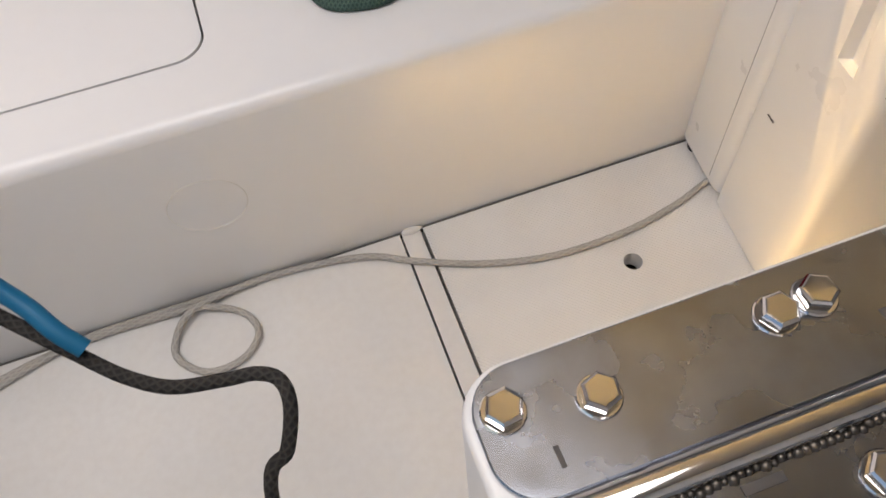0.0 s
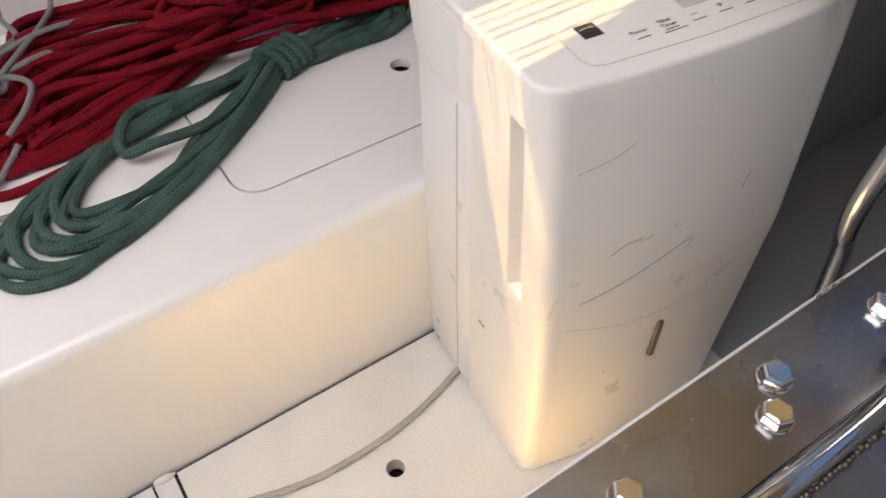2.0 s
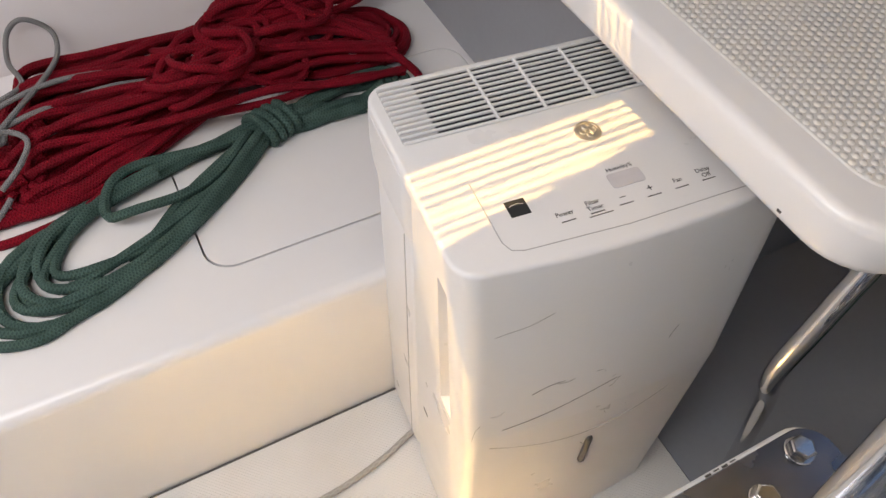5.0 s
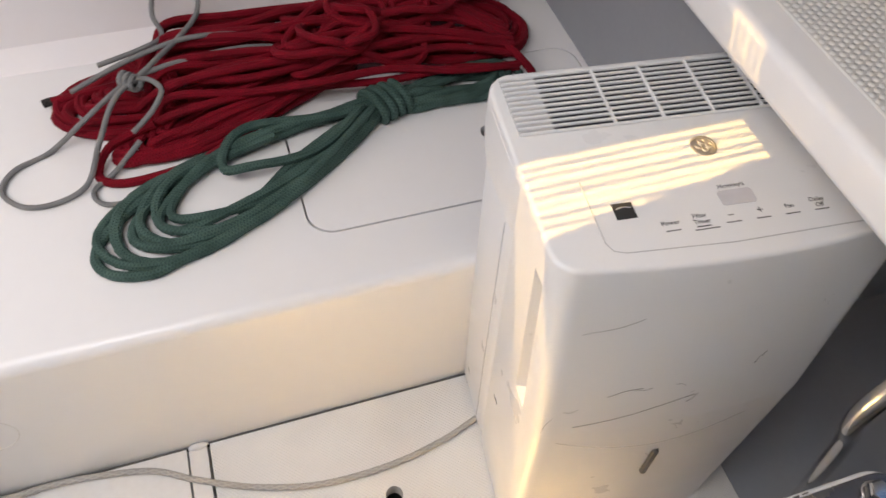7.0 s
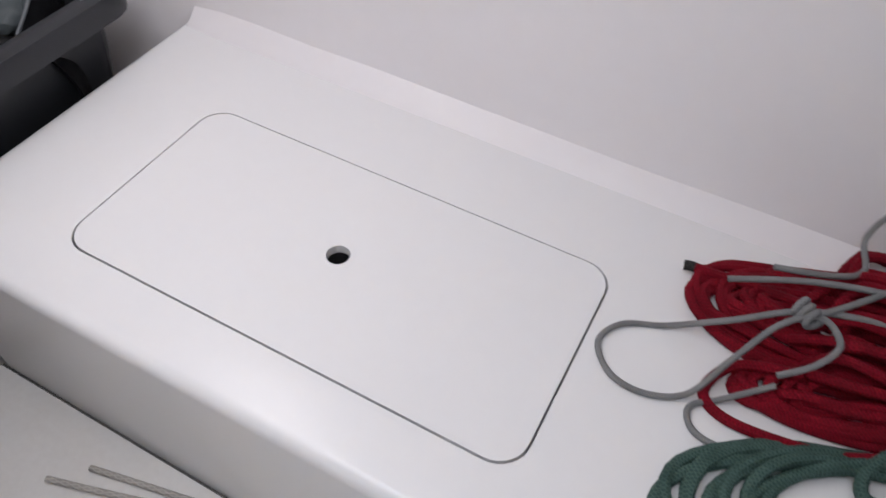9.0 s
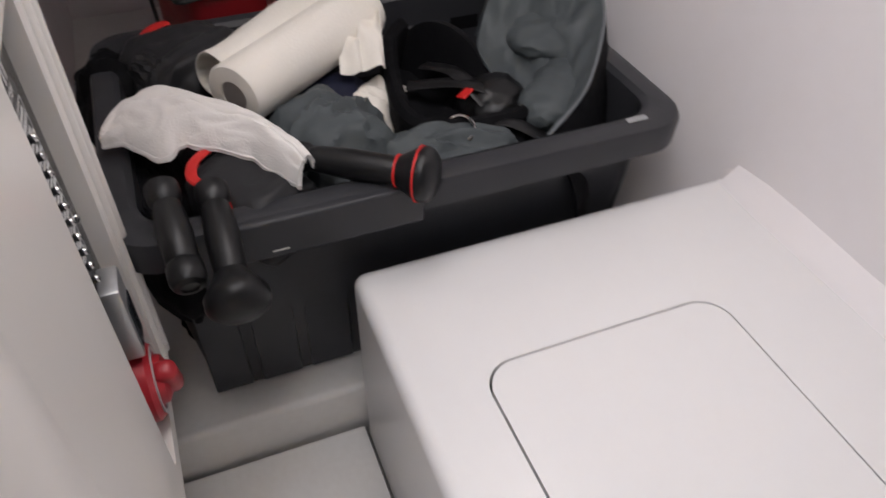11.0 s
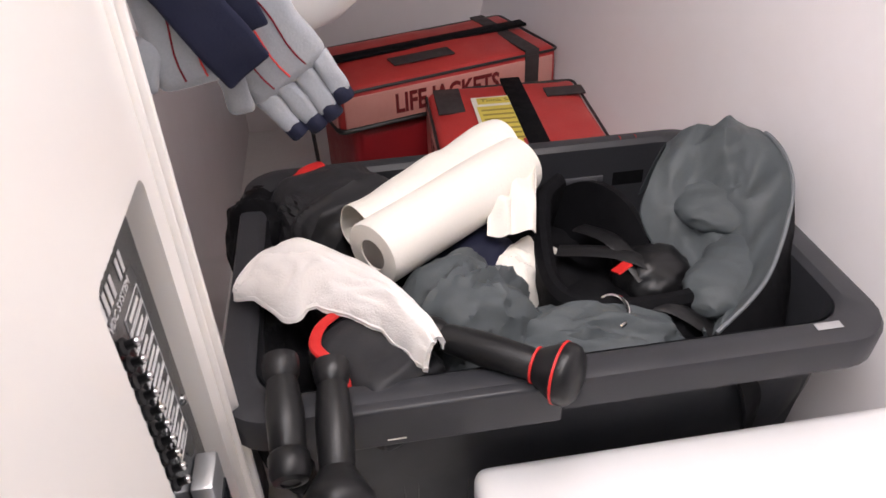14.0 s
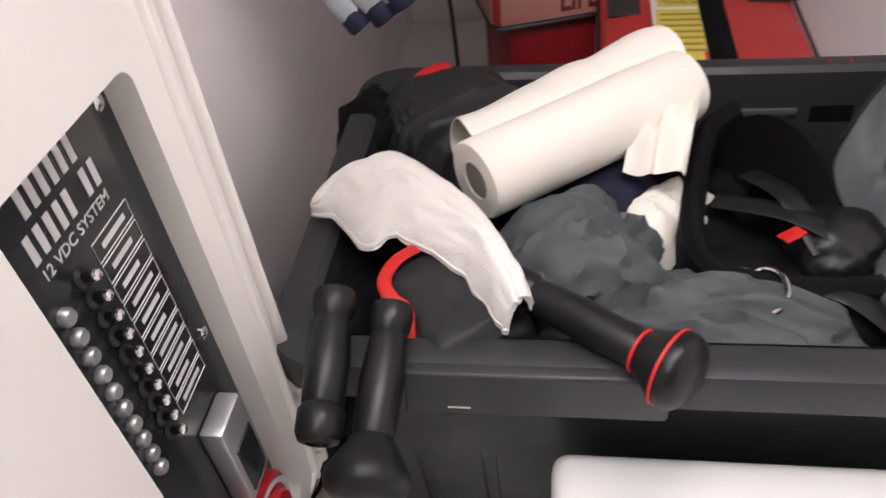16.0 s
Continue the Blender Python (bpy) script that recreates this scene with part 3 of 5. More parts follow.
def build_switch_wall():
    face = -0.222
    # moulded wall with a square recess for the switch panel
    m = Matrix(((1, 0, 0, 0), (0, 0, -1, face), (0, 1, 0, 0), (0, 0, 0, 1)))
    outer = [(-0.972, 0.262), (-0.962, 0.248), (-0.56, 0.248), (-0.56, 1.35), (-0.972, 1.35)]
    bm = holed(outer, [rrect(-0.918, 0.275, -0.788, 0.698, 0.012, 4)], 0.0, 0.119)
    bmesh.ops.transform(bm, matrix=m, verts=bm.verts)
    setting("switch_wall", bm, CREAM, "cream moulded wall with a recess for the switch panel", sharp=30)
    bm = rbox((-0.93, face - 0.045, 0.255), (-0.77, face - 0.021, 0.73), 0)
    setting("recess_back", bm, CREAM, "cream back of the panel recess", smooth=False)
    # rounded beads down the forward edge
    for x, r in ((-0.968, 0.0065), (-0.948, 0.0045)):
        pts = [(x, face + 0.001, 1.34), (x, face + 0.001, 0.80), (x, face + 0.001, 0.30), (x + 0.004, face, 0.262), (x + 0.02, face - 0.004, 0.250)]
        setting("wall_bead", tube(None, spline(pts, 6), r, 10, flat=0.7), CREAM, "rounded bead along the edge of the moulded wall")
    # the wall swells out into the side of the companionway
    bm = sheet(lambda u, v: (-0.56 - 0.16 * u, face + 0.002 + 0.010 * (1 - u) ** 2 * (0.4 + 0.6 * v), 0.30 + 1.05 * v), 20, 8, 0.004)
    setting("wall_swell", bm, CREAM, "swelling of the cream wall towards the companionway")
    setting("wall_end", tube(None, [(-0.56, face - 0.047, 0.25), (-0.56, face - 0.047, 1.35)], 0.060, 24), CREAM, "rounded end of the cream wall")
    # panel
    y = face - 0.020
    panel = thing("breaker_board", "black electrical switch panel with white lettering screwed to the wall", "breaker board", (-0.86, y, 0.55))
    TL, TR, BL, BR = (Vector((px, 0, pz)) for px, pz in ((-0.780, 0.696), (-0.913, 0.696), (-0.780, 0.278), (-0.913, 0.278)))
    base = Vector((-0.86, 0, 0.55))

    def on(u, v, d=0.0):
        p = TL.lerp(TR, u).lerp(BL.lerp(BR, u), v) - base
        return Vector((p.x, d, p.z))

    bm = loft([[on(u, v, d) for u, v in ((0, 0), (1, 0), (1, 1), (0, 1))] for d in (0.0, 0.004)])
    part("plate", bm, PANEL_BLACK, panel)

    def frame_at(u, v, d):
        o = on(u, v, d)
        return Matrix(((-1, 0, 0, o.x), (0, 0, 1, o.y), (0, 1, 0, o.z), (0, 0, 0, 1)))

    # name of the maker's model as plain strokes, one for each letter
    for v, count in ((0.040, 6), (0.090, 8)):
        for k in range(count):
            if count == 8 and k == 5:
                continue
            f = frame_at(0.50 + 0.066 * (k - (count - 1) / 2), v, 0.0042)
            part("title_stroke", rbox((-0.0024, -0.0078, 0), (0.0024, 0.0078, 0.0004), 0, m=f), PANEL_WHITE, panel, "white stroke")
    lettering("subtitle", "12 VDC SYSTEM", 0.0095, frame_at(0.50, 0.128, 0.0042), PANEL_WHITE, panel)
    for i in range(10):
        v = 0.172 + 0.0355 * i
        at = frame_at(0.40, v, 0.004)
        toggle = part("toggle_switch", lathe([(0.0060, 0), (0.0060, 0.002), (0.0034, 0.0035), (0.0030, 0.0075), (0.0034, 0.0095), (0.0028, 0.0105)], 10, at @ pose(0, 0, 0, -18, 0, 0)), RUBBER, panel)
        part("toggle_tip", lathe([(0.0028, 0.0095), (0.0034, 0.0110), (0.0026, 0.0125), (0.0010, 0.0132)], 10, at @ pose(0, 0, 0, -18, 0, 0)), CHROME, toggle, "bright metal tip")
        part("fuse_cap", lathe([(0.0052, 0), (0.0052, 0.003), (0.0040, 0.005)], 12, frame_at(0.235, v + 0.012, 0.004)), ALUMINIUM, panel, "small metal fuse cap")
        f = frame_at(0.68, v, 0.0042)
        frame_bm = tube(None, [f @ Vector((a, b, 0)) for a, b in ((-0.020, -0.0062), (0.020, -0.0062), (0.020, 0.0062), (-0.020, 0.0062))], 0.0005, 4, True)
        part("label_frame", frame_bm, PANEL_WHITE, panel)
        part("label_bar", rbox((-0.013, -0.0018, 0), (0.013 - 0.003 * (i % 3), 0.0018, 0.0004), 0, m=f), PANEL_WHITE, panel, "white label bar")
    for u, v in ((0.93, 0.03), (0.93, 0.46), (0.93, 0.96)):
        part("screw", lathe([(0.0046, 0), (0.0046, 0.0014), (0.0025, 0.0028)], 12, frame_at(u, v, 0.004)), CHROME, panel)
    box = thing("switch_box", "grey aluminium switch box fixed over the switch panel", "switch box", (-0.868, y + 0.004, 0.415))
    part("case", rbox((-0.022, 0.0, -0.045), (0.016, 0.018, 0.042), 0.003), ALUMINIUM, box)
    part("slot", rbox((-0.016, 0.0175, -0.036), (0.010, 0.0195, 0.014), 0.0005), PANEL_BLACK, box)
    sw = thing("battery_switch", "round red battery switch with a white ring", "switch", (-0.864, y + 0.0045, 0.322))
    turn = pose(0, 0, 0, -90, 0, 0)
    part("base_disc", lathe([(0.040, 0), (0.040, 0.012), (0.036, 0.017)], 32, turn), RED_KNOB, sw)
    part("ring", lathe([(0.0335, 0.0165), (0.0350, 0.0185), (0.0305, 0.0185), (0.0295, 0.0165)], 32, turn), PANEL_WHITE, sw, "white dial ring")
    part("knob", rbox((-0.011, 0.015, -0.029), (0.011, 0.038, 0.029), 0.008, 3, m=pose(0, 0, 0, 0, 25, 0)), RED_KNOB, sw)
    part("hub", lathe([(0.026, 0.016), (0.024, 0.024), (0.018, 0.027)], 28, turn), RED_KNOB, sw)


build_switch_wall()


def build_trunk():
    trunk = thing("keel_trunk", "white keel trunk topped by a bolted stainless steel plate", "keel trunk")
    part("trunk_wall", prism(rrect(-0.070, -1.0, 0.637, -0.3935, 0.034, 8)[::1], -0.02, 0.4585, 0.0045, 3), GELCOAT, trunk)
    part("top_plate", prism(rrect(-0.064, -0.475, 0.631, -0.3985, 0.028, 8), 0.4592, 0.4655, 0.001, 1), STEEL, trunk, "stained stainless plate")
    part("edge_bar", rbox((-0.058, -0.4935, 0.4592), (0.520, -0.4755, 0.4725), 0.006, 3), CHROME, trunk, "polished steel bar")
    bm = bmesh.new()
    for i in range(120):
        x = -0.05 + 0.0047 * i
        r = random.uniform(0.0024, 0.0042)
        bmesh.ops.create_icosphere(bm, subdivisions=1, radius=r, matrix=Matrix.Translation((x, -0.4955 + random.uniform(-0.0012, 0.0012), 0.4612)))
    part("weld_bead", bm, STEEL_DARK, trunk, "rippled dark weld", smooth=True, sharp=80)
    part("lower_plate", prism(rrect(-0.058, -0.93, 0.628, -0.4965, 0.006, 3), 0.4592, 0.4615, 0.0006, 1), STEEL, trunk)
    for x, y in ((0.062, -0.503), (0.135, -0.545), (0.01, -0.555)):
        part("slot", rbox((x - 0.012, y - 0.0028, 0.4614), (x + 0.012, y + 0.0028, 0.4622), 0.0004, m=Matrix.Identity(4)), SCRATCH, trunk, "dark slot")

    def bolt_mesh():
        b = bmesh.new()
        lathe([(0.0128, 0), (0.0130, 0.0012), (0.0122, 0.0022)], 24, bm=b)
        hexa = [[(r * math.cos(math.pi / 3 * i), r * math.sin(math.pi / 3 * i), z) for i in range(6)] for r, z in ((0.0110, 0.0022), (0.0112, 0.0030), (0.0112, 0.0092), (0.0098, 0.0106), (0.0088, 0.0110))]
        loft(hexa, bm=b)
        return b

    first = None
    spots = [(-0.047, -0.424), (0.004, -0.434), (0.116, -0.426), (0.142, -0.424), (0.278, -0.434), (0.40, -0.449), (0.424, -0.428), (0.542, -0.434), (0.598, -0.416)]
    low = [(0.120, -0.520), (0.557, -0.517), (0.606, -0.530), (0.30, -0.53)]
    for i, (x, y) in enumerate(spots + low):
        z = 0.4655 if i < len(spots) else 0.4615
        if first is None:
            ob = first = part("hex_bolt", bolt_mesh(), CHROME, trunk, "steel hex bolt on a washer", sharp=20)
        else:
            ob = new("hex_bolt", first.data)
            ob.parent = trunk
        ob.location, ob.rotation_euler = (x, y, z), (radians(random.uniform(-3, 3)), radians(random.uniform(-3, 3)), random.uniform(0, 1))
    for x, y, w in ((0.17, -0.455, 0.008), (0.236, -0.449, 0.007), (-0.03, -0.462, 0.003)):
        part("smear", rbox((x, y, 0.4654), (x + w, y + 0.012, 0.46565), 0, m=None), SCRATCH, trunk, "dark sealant smear")
    for i in range(4):
        part("chip", rbox((0.515 + 0.009 * i, -0.3975 + 0.001 * (i % 2), 0.4578), (0.521 + 0.009 * i, -0.3955, 0.4592), 0.0004), SCRATCH, trunk)


build_trunk()


def build_ladder():
    ladder = thing("companionway_ladder", "white non-skid ladder step on polished steel tubes", "ladder")
    top, thick = 0.700, 0.046
    outline = rrect(0.577, -0.376, 0.86, 0.30, 0.055, 8)
    part("step", prism(outline, top - thick, top, 0.010, 4), GELCOAT, ladder, "thick white step with rounded corners")
    # non-skid field: rows of small domes on a raised pad
    pad = part("nonskid_pad", prism(rrect(0.613, -0.346, 0.84, 0.28, 0.040, 8), top - 0.001, top + 0.0012, 0.001, 1), NONSKID_STEP, ladder, "pale non-skid pad")
    s = 0.0072
    verts, faces = [], []
    for i in range(32):
        for j in range(92):
            x, y = 0.618 + s * i, -0.340 + s * j + (s / 2 if i % 2 else 0)
            if x > 0.836 or y > 0.275 or (x < 0.630 and y < -0.329) or (x < 0.623 and y < -0.319):
                continue
            k = len(verts)
            for r, z in ((0.0031, 0.0010), (0.0022, 0.0026)):
                for a in range(6):
                    verts.append((x + r * math.cos(a * 1.0472), y + r * math.sin(a * 1.0472), top + z))
            for a in range(6):
                b = (a + 1) % 6
                faces.append((k + a, k + b, k + 6 + b, k + 6 + a))
            faces.append(tuple(k + 6 + a for a in range(6)))
    me = bpy.data.meshes.new("nonskid_surface")
    me.from_pydata(verts, [], faces)
    me.materials.append(NONSKID_STEP)
    for p in me.polygons:
        p.use_smooth = True
    domes = new("nonskid_surface", me)
    domes.parent = pad
    domes["kind"] = "stuff"
    part("scuff", rbox((0.5765, -0.300, 0.6635), (0.580, -0.296, 0.6660), 0.0005), SCRATCH, ladder)
    thick_tube = tube(None, spline([(0.512, -0.478, 0.468), (0.525, -0.470, 0.55), (0.551, -0.4535, 0.68), (0.605, -0.42, 0.95), (0.665, -0.385, 1.25)], 8), 0.0165, 24)
    leg = part("leg", thick_tube, CHROME, ladder, "thick polished steel tube")
    part("collar", lathe([(0.0185, 0), (0.0185, 0.006), (0.0168, 0.008)], 24, along((0.5130, -0.4775, 0.474), (0.525, -0.470, 0.55))), CHROME, leg)
    thin = tube(None, spline([(0.705, -0.335, 0.66), (0.686, -0.338, 0.604), (0.672, -0.34, 0.49), (0.668, -0.34, 0.435), (0.678, -0.34, 0.385), (0.712, -0.34, 0.305), (0.80, -0.34, 0.0)], 8), 0.0105, 20)
    part("brace", thin, CHROME, ladder, "thinner polished steel tube")
    return ladder


build_ladder()


# ---- the dehumidifier ----
def build_dehumidifier():
    cx, cy, rz = 0.536, -0.119, -5.5
    dh = thing("dehumidifier", "white plastic dehumidifier with scuffed front standing on the floor", "dehumidifier", (cx, cy, 0), rz)
    inv = pose(cx, cy, 0, 0, 0, rz).inverted()
    loc = lambda x, y, z=0.592: inv @ Vector((x, y, z))
    W, B, F_, T = 0.156, 0.126, -0.110, 0.594

    def lean(bm):
        """The front leans out and the sides draw in towards the floor."""
        for v in bm.verts:
            down = 1 - v.co.z / T
            v.co.y -= (0.095 * down - 0.055 * down * down) * min(max((-0.03 - v.co.y) / 0.07, 0), 1)
            v.co.x *= 1 - (0.13 if v.co.x < 0 else 0.07) * down
        return bm

    def front_y(x, z):
        q = min(max((x + W - 0.026) / (2 * W - 0.052), 0), 1)
        down = 1 - z / T
        return F_ - 0.010 * 4 * q * (1 - q) - 0.095 * down + 0.055 * down * down


    def outline(x0, x1, back, front, rf, rb, bow, notch=False):
        pts = []
        for i in range(9):
            a = radians(0 + 90 * i / 8)
            pts.append((x1 - rb + rb * math.cos(a), back - rb + rb * math.sin(a)))
        for i in range(9):
            a = radians(90 + 90 * i / 8)
            pts.append((x0 + rb + rb * math.cos(a), back - rb + rb * math.sin(a)))
        if notch:
            pts += [(x0, front + 0.045), (x0 + 0.013, front + 0.042), (x0 + 0.014, front + 0.029), (x0 + 0.0005, front + 0.0265)]
        for i in range(9):
            a = radians(180 + 90 * i / 8)
            pts.append((x0 + rf + rf * math.cos(a), front + rf + rf * math.sin(a)))
        for i in range(1, 12):
            u = i / 12
            pts.append((x0 + rf + (x1 - x0 - 2 * rf) * u, front - bow * 4 * u * (1 - u)))
        for i in range(9):
            a = radians(270 + 90 * i / 8)
            pts.append((x1 - rf + rf * math.cos(a), front + rf + rf * math.sin(a)))
        return pts

    f = (-W, W + 0.020, -0.006, F_, 0.025, 0.003, 0.010)
    front = part("front_shell", lean(prism(outline(*f), 0.002, 0.340)), PLASTIC, dh)
    part("front_middle", lean(prism(outline(*f, notch=True), 0.340, 0.548)), PLASTIC, dh, "front shell with a side finger grip")
    part("front_upper", lean(prism(outline(*f), 0.548, T - 0.012)), PLASTIC, dh)
    # top cover: one piece over front and back, with an opening for the grille
    top_out = outline(-W, W + 0.020, B, F_, 0.025, 0.026, 0.010)
    bm = lean(prism(top_out, T - 0.012, T, 0.0045, 4, low=False))
    cover = part("top_cover", bm, PLASTIC, dh, "white top cover")
    part("cover_skirt", loft([[(x * k, y, z) for x, y in rrect(-W, -0.0055, W + 0.018, B - e, 0.025, 6)] for z, k, e in ((0.500, 0.965, 0.006), (0.520, 0.985, 0.002), (0.548, 0.998, 0.0), (T - 0.012, 1.0, 0.0))]), PLASTIC, dh)
    back = part("back_shell", loft([[(x * k, y, z) for x, y in rrect(-W + 0.003, -0.0055, W - 0.003, B - 0.004, 0.022, 5)] for z, k in ((0.010, 0.885), (0.20, 0.925), (0.494, 0.972), (0.5035, 0.955))]), PLASTIC, dh)
    for x in (-0.12, 0.12):
        for y in (-0.09, 0.09):
            part("foot", lathe([(0.014, 0), (0.014, 0.013)], 14, pose(x, y, 0)), RUBBER, dh)
    part("side_seam", tube(None, [((-W + 0.003) * k - 0.0002, 0.026, z) for z, k in ((0.02, 0.887), (0.20, 0.925), (0.49, 0.9713))], 0.0007, 4), LINE_GREY, dh)
    # water tank line across the front and its level window
    bm = bmesh.new()
    n = 24
    pts = []
    for i in range(n + 1):
        x, z = (-W + 0.03 + (2 * W - 0.06) * i / n) * 0.93, 0.318 - 0.030 * math.sin(math.pi * i / n)
        pts.append((x, front_y(x, z) - 0.0001, z))
    tube(bm, pts, 0.00028, 4)
    part("tank_line", bm, LINE_GREY, dh)
    part("level_window", lean(rbox((0.0060, F_ - 0.0113, 0.198), (0.0145, F_ - 0.004, 0.262), 0.003, 3)), RECESS, dh, "narrow dark level window")
    # scuffs on the front
    def scuff(x0, z0, x1, z1, w=0.00026):
        k = 10
        line = []
        for i in range(k + 1):
            u = i / k
            x = x0 + (x1 - x0) * u
            z = z0 + (z1 - z0) * u + 0.0018 * math.sin(u * 5 + x0 * 90)
            line.append((x, front_y(x, z) + 0.0001, z))
        part("scuff", tube(None, line, w, 4), SCRATCH, dh, "thin dark scuff")
    for s in ((-0.122, 0.512, -0.070, 0.530, 0.00017), (-0.106, 0.352, 0.016, 0.388), (-0.080, 0.410, -0.046, 0.420), (-0.054, 0.414, -0.036, 0.417, 0.00017), (-0.012, 0.418, 0.000, 0.412, 0.00013), (0.020, 0.388, 0.010, 0.376, 0.00017), (0.070, 0.425, 0.078, 0.445, 0.00017), (-0.136, 0.360, -0.130, 0.372, 0.00017), (-0.138, 0.345, -0.136, 0.360, 0.00017), (-0.120, 0.382, -0.106, 0.388, 0.00013), (-0.004, 0.262, 0.004, 0.250, 0.00017), (0.012, 0.330, 0.018, 0.318, 0.00017)):
        scuff(*s)
    part("mark", rbox((-0.1432, -0.042, 0.205), (-0.1405, -0.029, 0.2075), 0, m=None), SCRATCH, dh)
    # the grip's shade is painted by this darker liner
    part("grip_liner", lean(rbox((-W + 0.0136, F_ + 0.030, 0.342), (-W + 0.0146, F_ + 0.0415, 0.546), 0)), PLASTIC_SHADED, dh, "finger grip liner with its shade put into the grey")
    # rear grille: slats over sheets, the dark one painting the shade between them
    gx0, gx1, gy0, gy1 = -W + 0.012, W - 0.012, 0.041, B - 0.011
    part("grille_shade", rbox((gx0 + 0.034, gy0, T + 0.0002), (gx1, gy1, T + 0.0010), 0), surface("grille_gap_shade", (0.028, 0.030, 0.036), 0.8, spec=0.2), cover, "dark sheet for the shade between the grille slats")
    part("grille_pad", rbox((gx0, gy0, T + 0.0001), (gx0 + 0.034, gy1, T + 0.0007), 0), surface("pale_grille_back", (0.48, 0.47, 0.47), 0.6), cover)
    pitch = (gy1 - gy0) / 11
    shared = None
    for i in range(12):
        y = gy0 + pitch * i
        if shared is None:
            ob = shared = part("slat", rbox((gx0, -0.0013, T), (gx1, 0.0013, T + 0.0036), 0.0009, 1), PLASTIC, cover)
        else:
            ob = new("slat", shared.data)
            ob.parent = cover
        ob.location = (0, y, 0)
    for x in (gx0 + 0.092, gx0 + 0.14, gx0 + 0.19, gx0 + 0.24):
        part("cross_bar", rbox((x - 0.0014, gy0, T), (x + 0.0014, gy1, T + 0.0040), 0.0008, 1), PLASTIC, cover)
    # badge, energy label, controls
    p = loc(0.554, -0.118)
    badge = part("badge", lathe([(0.0125, 0), (0.0125, 0.0009), (0.0105, 0.0012), (0.0103, 0.0006)], 28, pose(p.x, p.y, T)), SILVER, cover, "round silver badge")
    for k in range(4):
        a = math.pi / 2 * k
        part("swirl", tube(None, [(p.x + 0.0048 * math.cos(a) + 0.0028 * math.cos(t), p.y + 0.0048 * math.sin(a) + 0.0028 * math.sin(t), T + 0.0010) for t in [2 * math.pi * i / 12 for i in range(12)]], 0.0008, 5, True), SILVER, badge)
    p = loc(0.450, -0.168)
    part("energy_label", rbox((p.x - 0.009, p.y - 0.0085, T), (p.x + 0.009, p.y + 0.0085, T + 0.0004), 0), INK, cover, "small black label")
    part("label_arc", tube(None, [(p.x + 0.007 * math.cos(a), p.y + 0.001 + 0.003 * math.sin(a), T + 0.0005) for a in [0.4 + 2.4 * i / 8 for i in range(9)]], 0.0004, 4), PANEL_WHITE, cover)
    p = loc(0.552, -0.179)
    part("display", prism(rrect(p.x - 0.016, p.y - 0.008, p.x + 0.016, p.y + 0.008, 0.003, 3), T, T + 0.0005), DISPLAY, cover, "pale digital display")
    row0, row1 = loc(0.481, -0.197), loc(0.617, -0.209)
    names = ["Power", "Filter\nTimer", "\u2013", "+", "Fan", "Delay\nOff"]
    for i, text in enumerate(names):
        q = row0.lerp(row1, i / 5)
        y = row0.y + 0.004
        lettering("button_text", text, 0.0062 if len(text) > 1 else 0.011, pose(q.x, y + 0.003, T + 0.0004), INK, cover, 0.0001)
        part("button_line", rbox((q.x - 0.0065, y - 0.0052, T), (q.x + 0.0065, y - 0.0044, T + 0.0004), 0), INK, cover)
    lettering("display_text", "Humidity%", 0.0058, pose(p.x, p.y + 0.0125, T + 0.0004), INK, cover, 0.0001)
    part("small_bar", rbox((row0.x + 0.018, row0.y - 0.0042, T), (row0.x + 0.040, row0.y - 0.0034, T + 0.0003), 0), INK, cover)
    # fine line round the control field
    a0, a1 = -W + 0.048, W - 0.004
    line = [(a0, -0.020, T + 0.0001), (a0, -0.086, T + 0.0001), (a0 + 0.004, -0.095, T + 0.0001), (a0 + 0.014, -0.0985, T + 0.0001), (0.0, -0.1035, T + 0.0001), (a1 - 0.02, -0.1015, T + 0.0001), (a1, -0.098, T + 0.0001)]
    part("control_outline", tube(None, line, 0.0005, 4), LINE_GREY, cover)
    return dh


build_dehumidifier()


# ---- ropes on the bench ----
def lobe(rope, material, knot, tip, width, count, r, base, rise, seed, pinch=0.75, least=0.35, loose=1.0):
    """Long loops that leave a knot, swell and turn back at their tip."""
    rnd = random.Random(seed)
    a, b = Vector(knot), Vector(tip)
    axis = b - a
    side = Vector((-axis.y, axis.x, 0)).normalized()
    for i in range(count):
        f = (i + 0.5) / count
        length = axis.length * (0.80 + 0.20 * f + loose * rnd.uniform(-0.05, 0.04))
        w = width * (least + (1 - least) * f) * (1 + loose * rnd.uniform(-0.09, 0.06))
        shift = loose * rnd.uniform(-0.14, 0.14) * width
        ph = rnd.uniform(0, 6.28)
        pts = []
        for k in range(44):
            t = 2 * math.pi * k / 44
            s = (1 - math.cos(t)) / 2
            across = w * math.sin(t) * (s ** pinch) * 1.25 + shift * s
            across += 0.006 * loose * math.sin(3 * t + ph)
            z = base + r + rise * (1 - f) * (0.35 + 0.65 * abs(math.sin(1.5 * t + ph))) * (1.0 - 0.55 * s) + 0.0035 * math.sin(4 * t + ph)
            p = a + axis.normalized() * (s * length) + side * across
            pts.append((p.x, p.y, max(z, base + r)))
        part("turn", tube(None, pts, r, 8, True), material, rope)


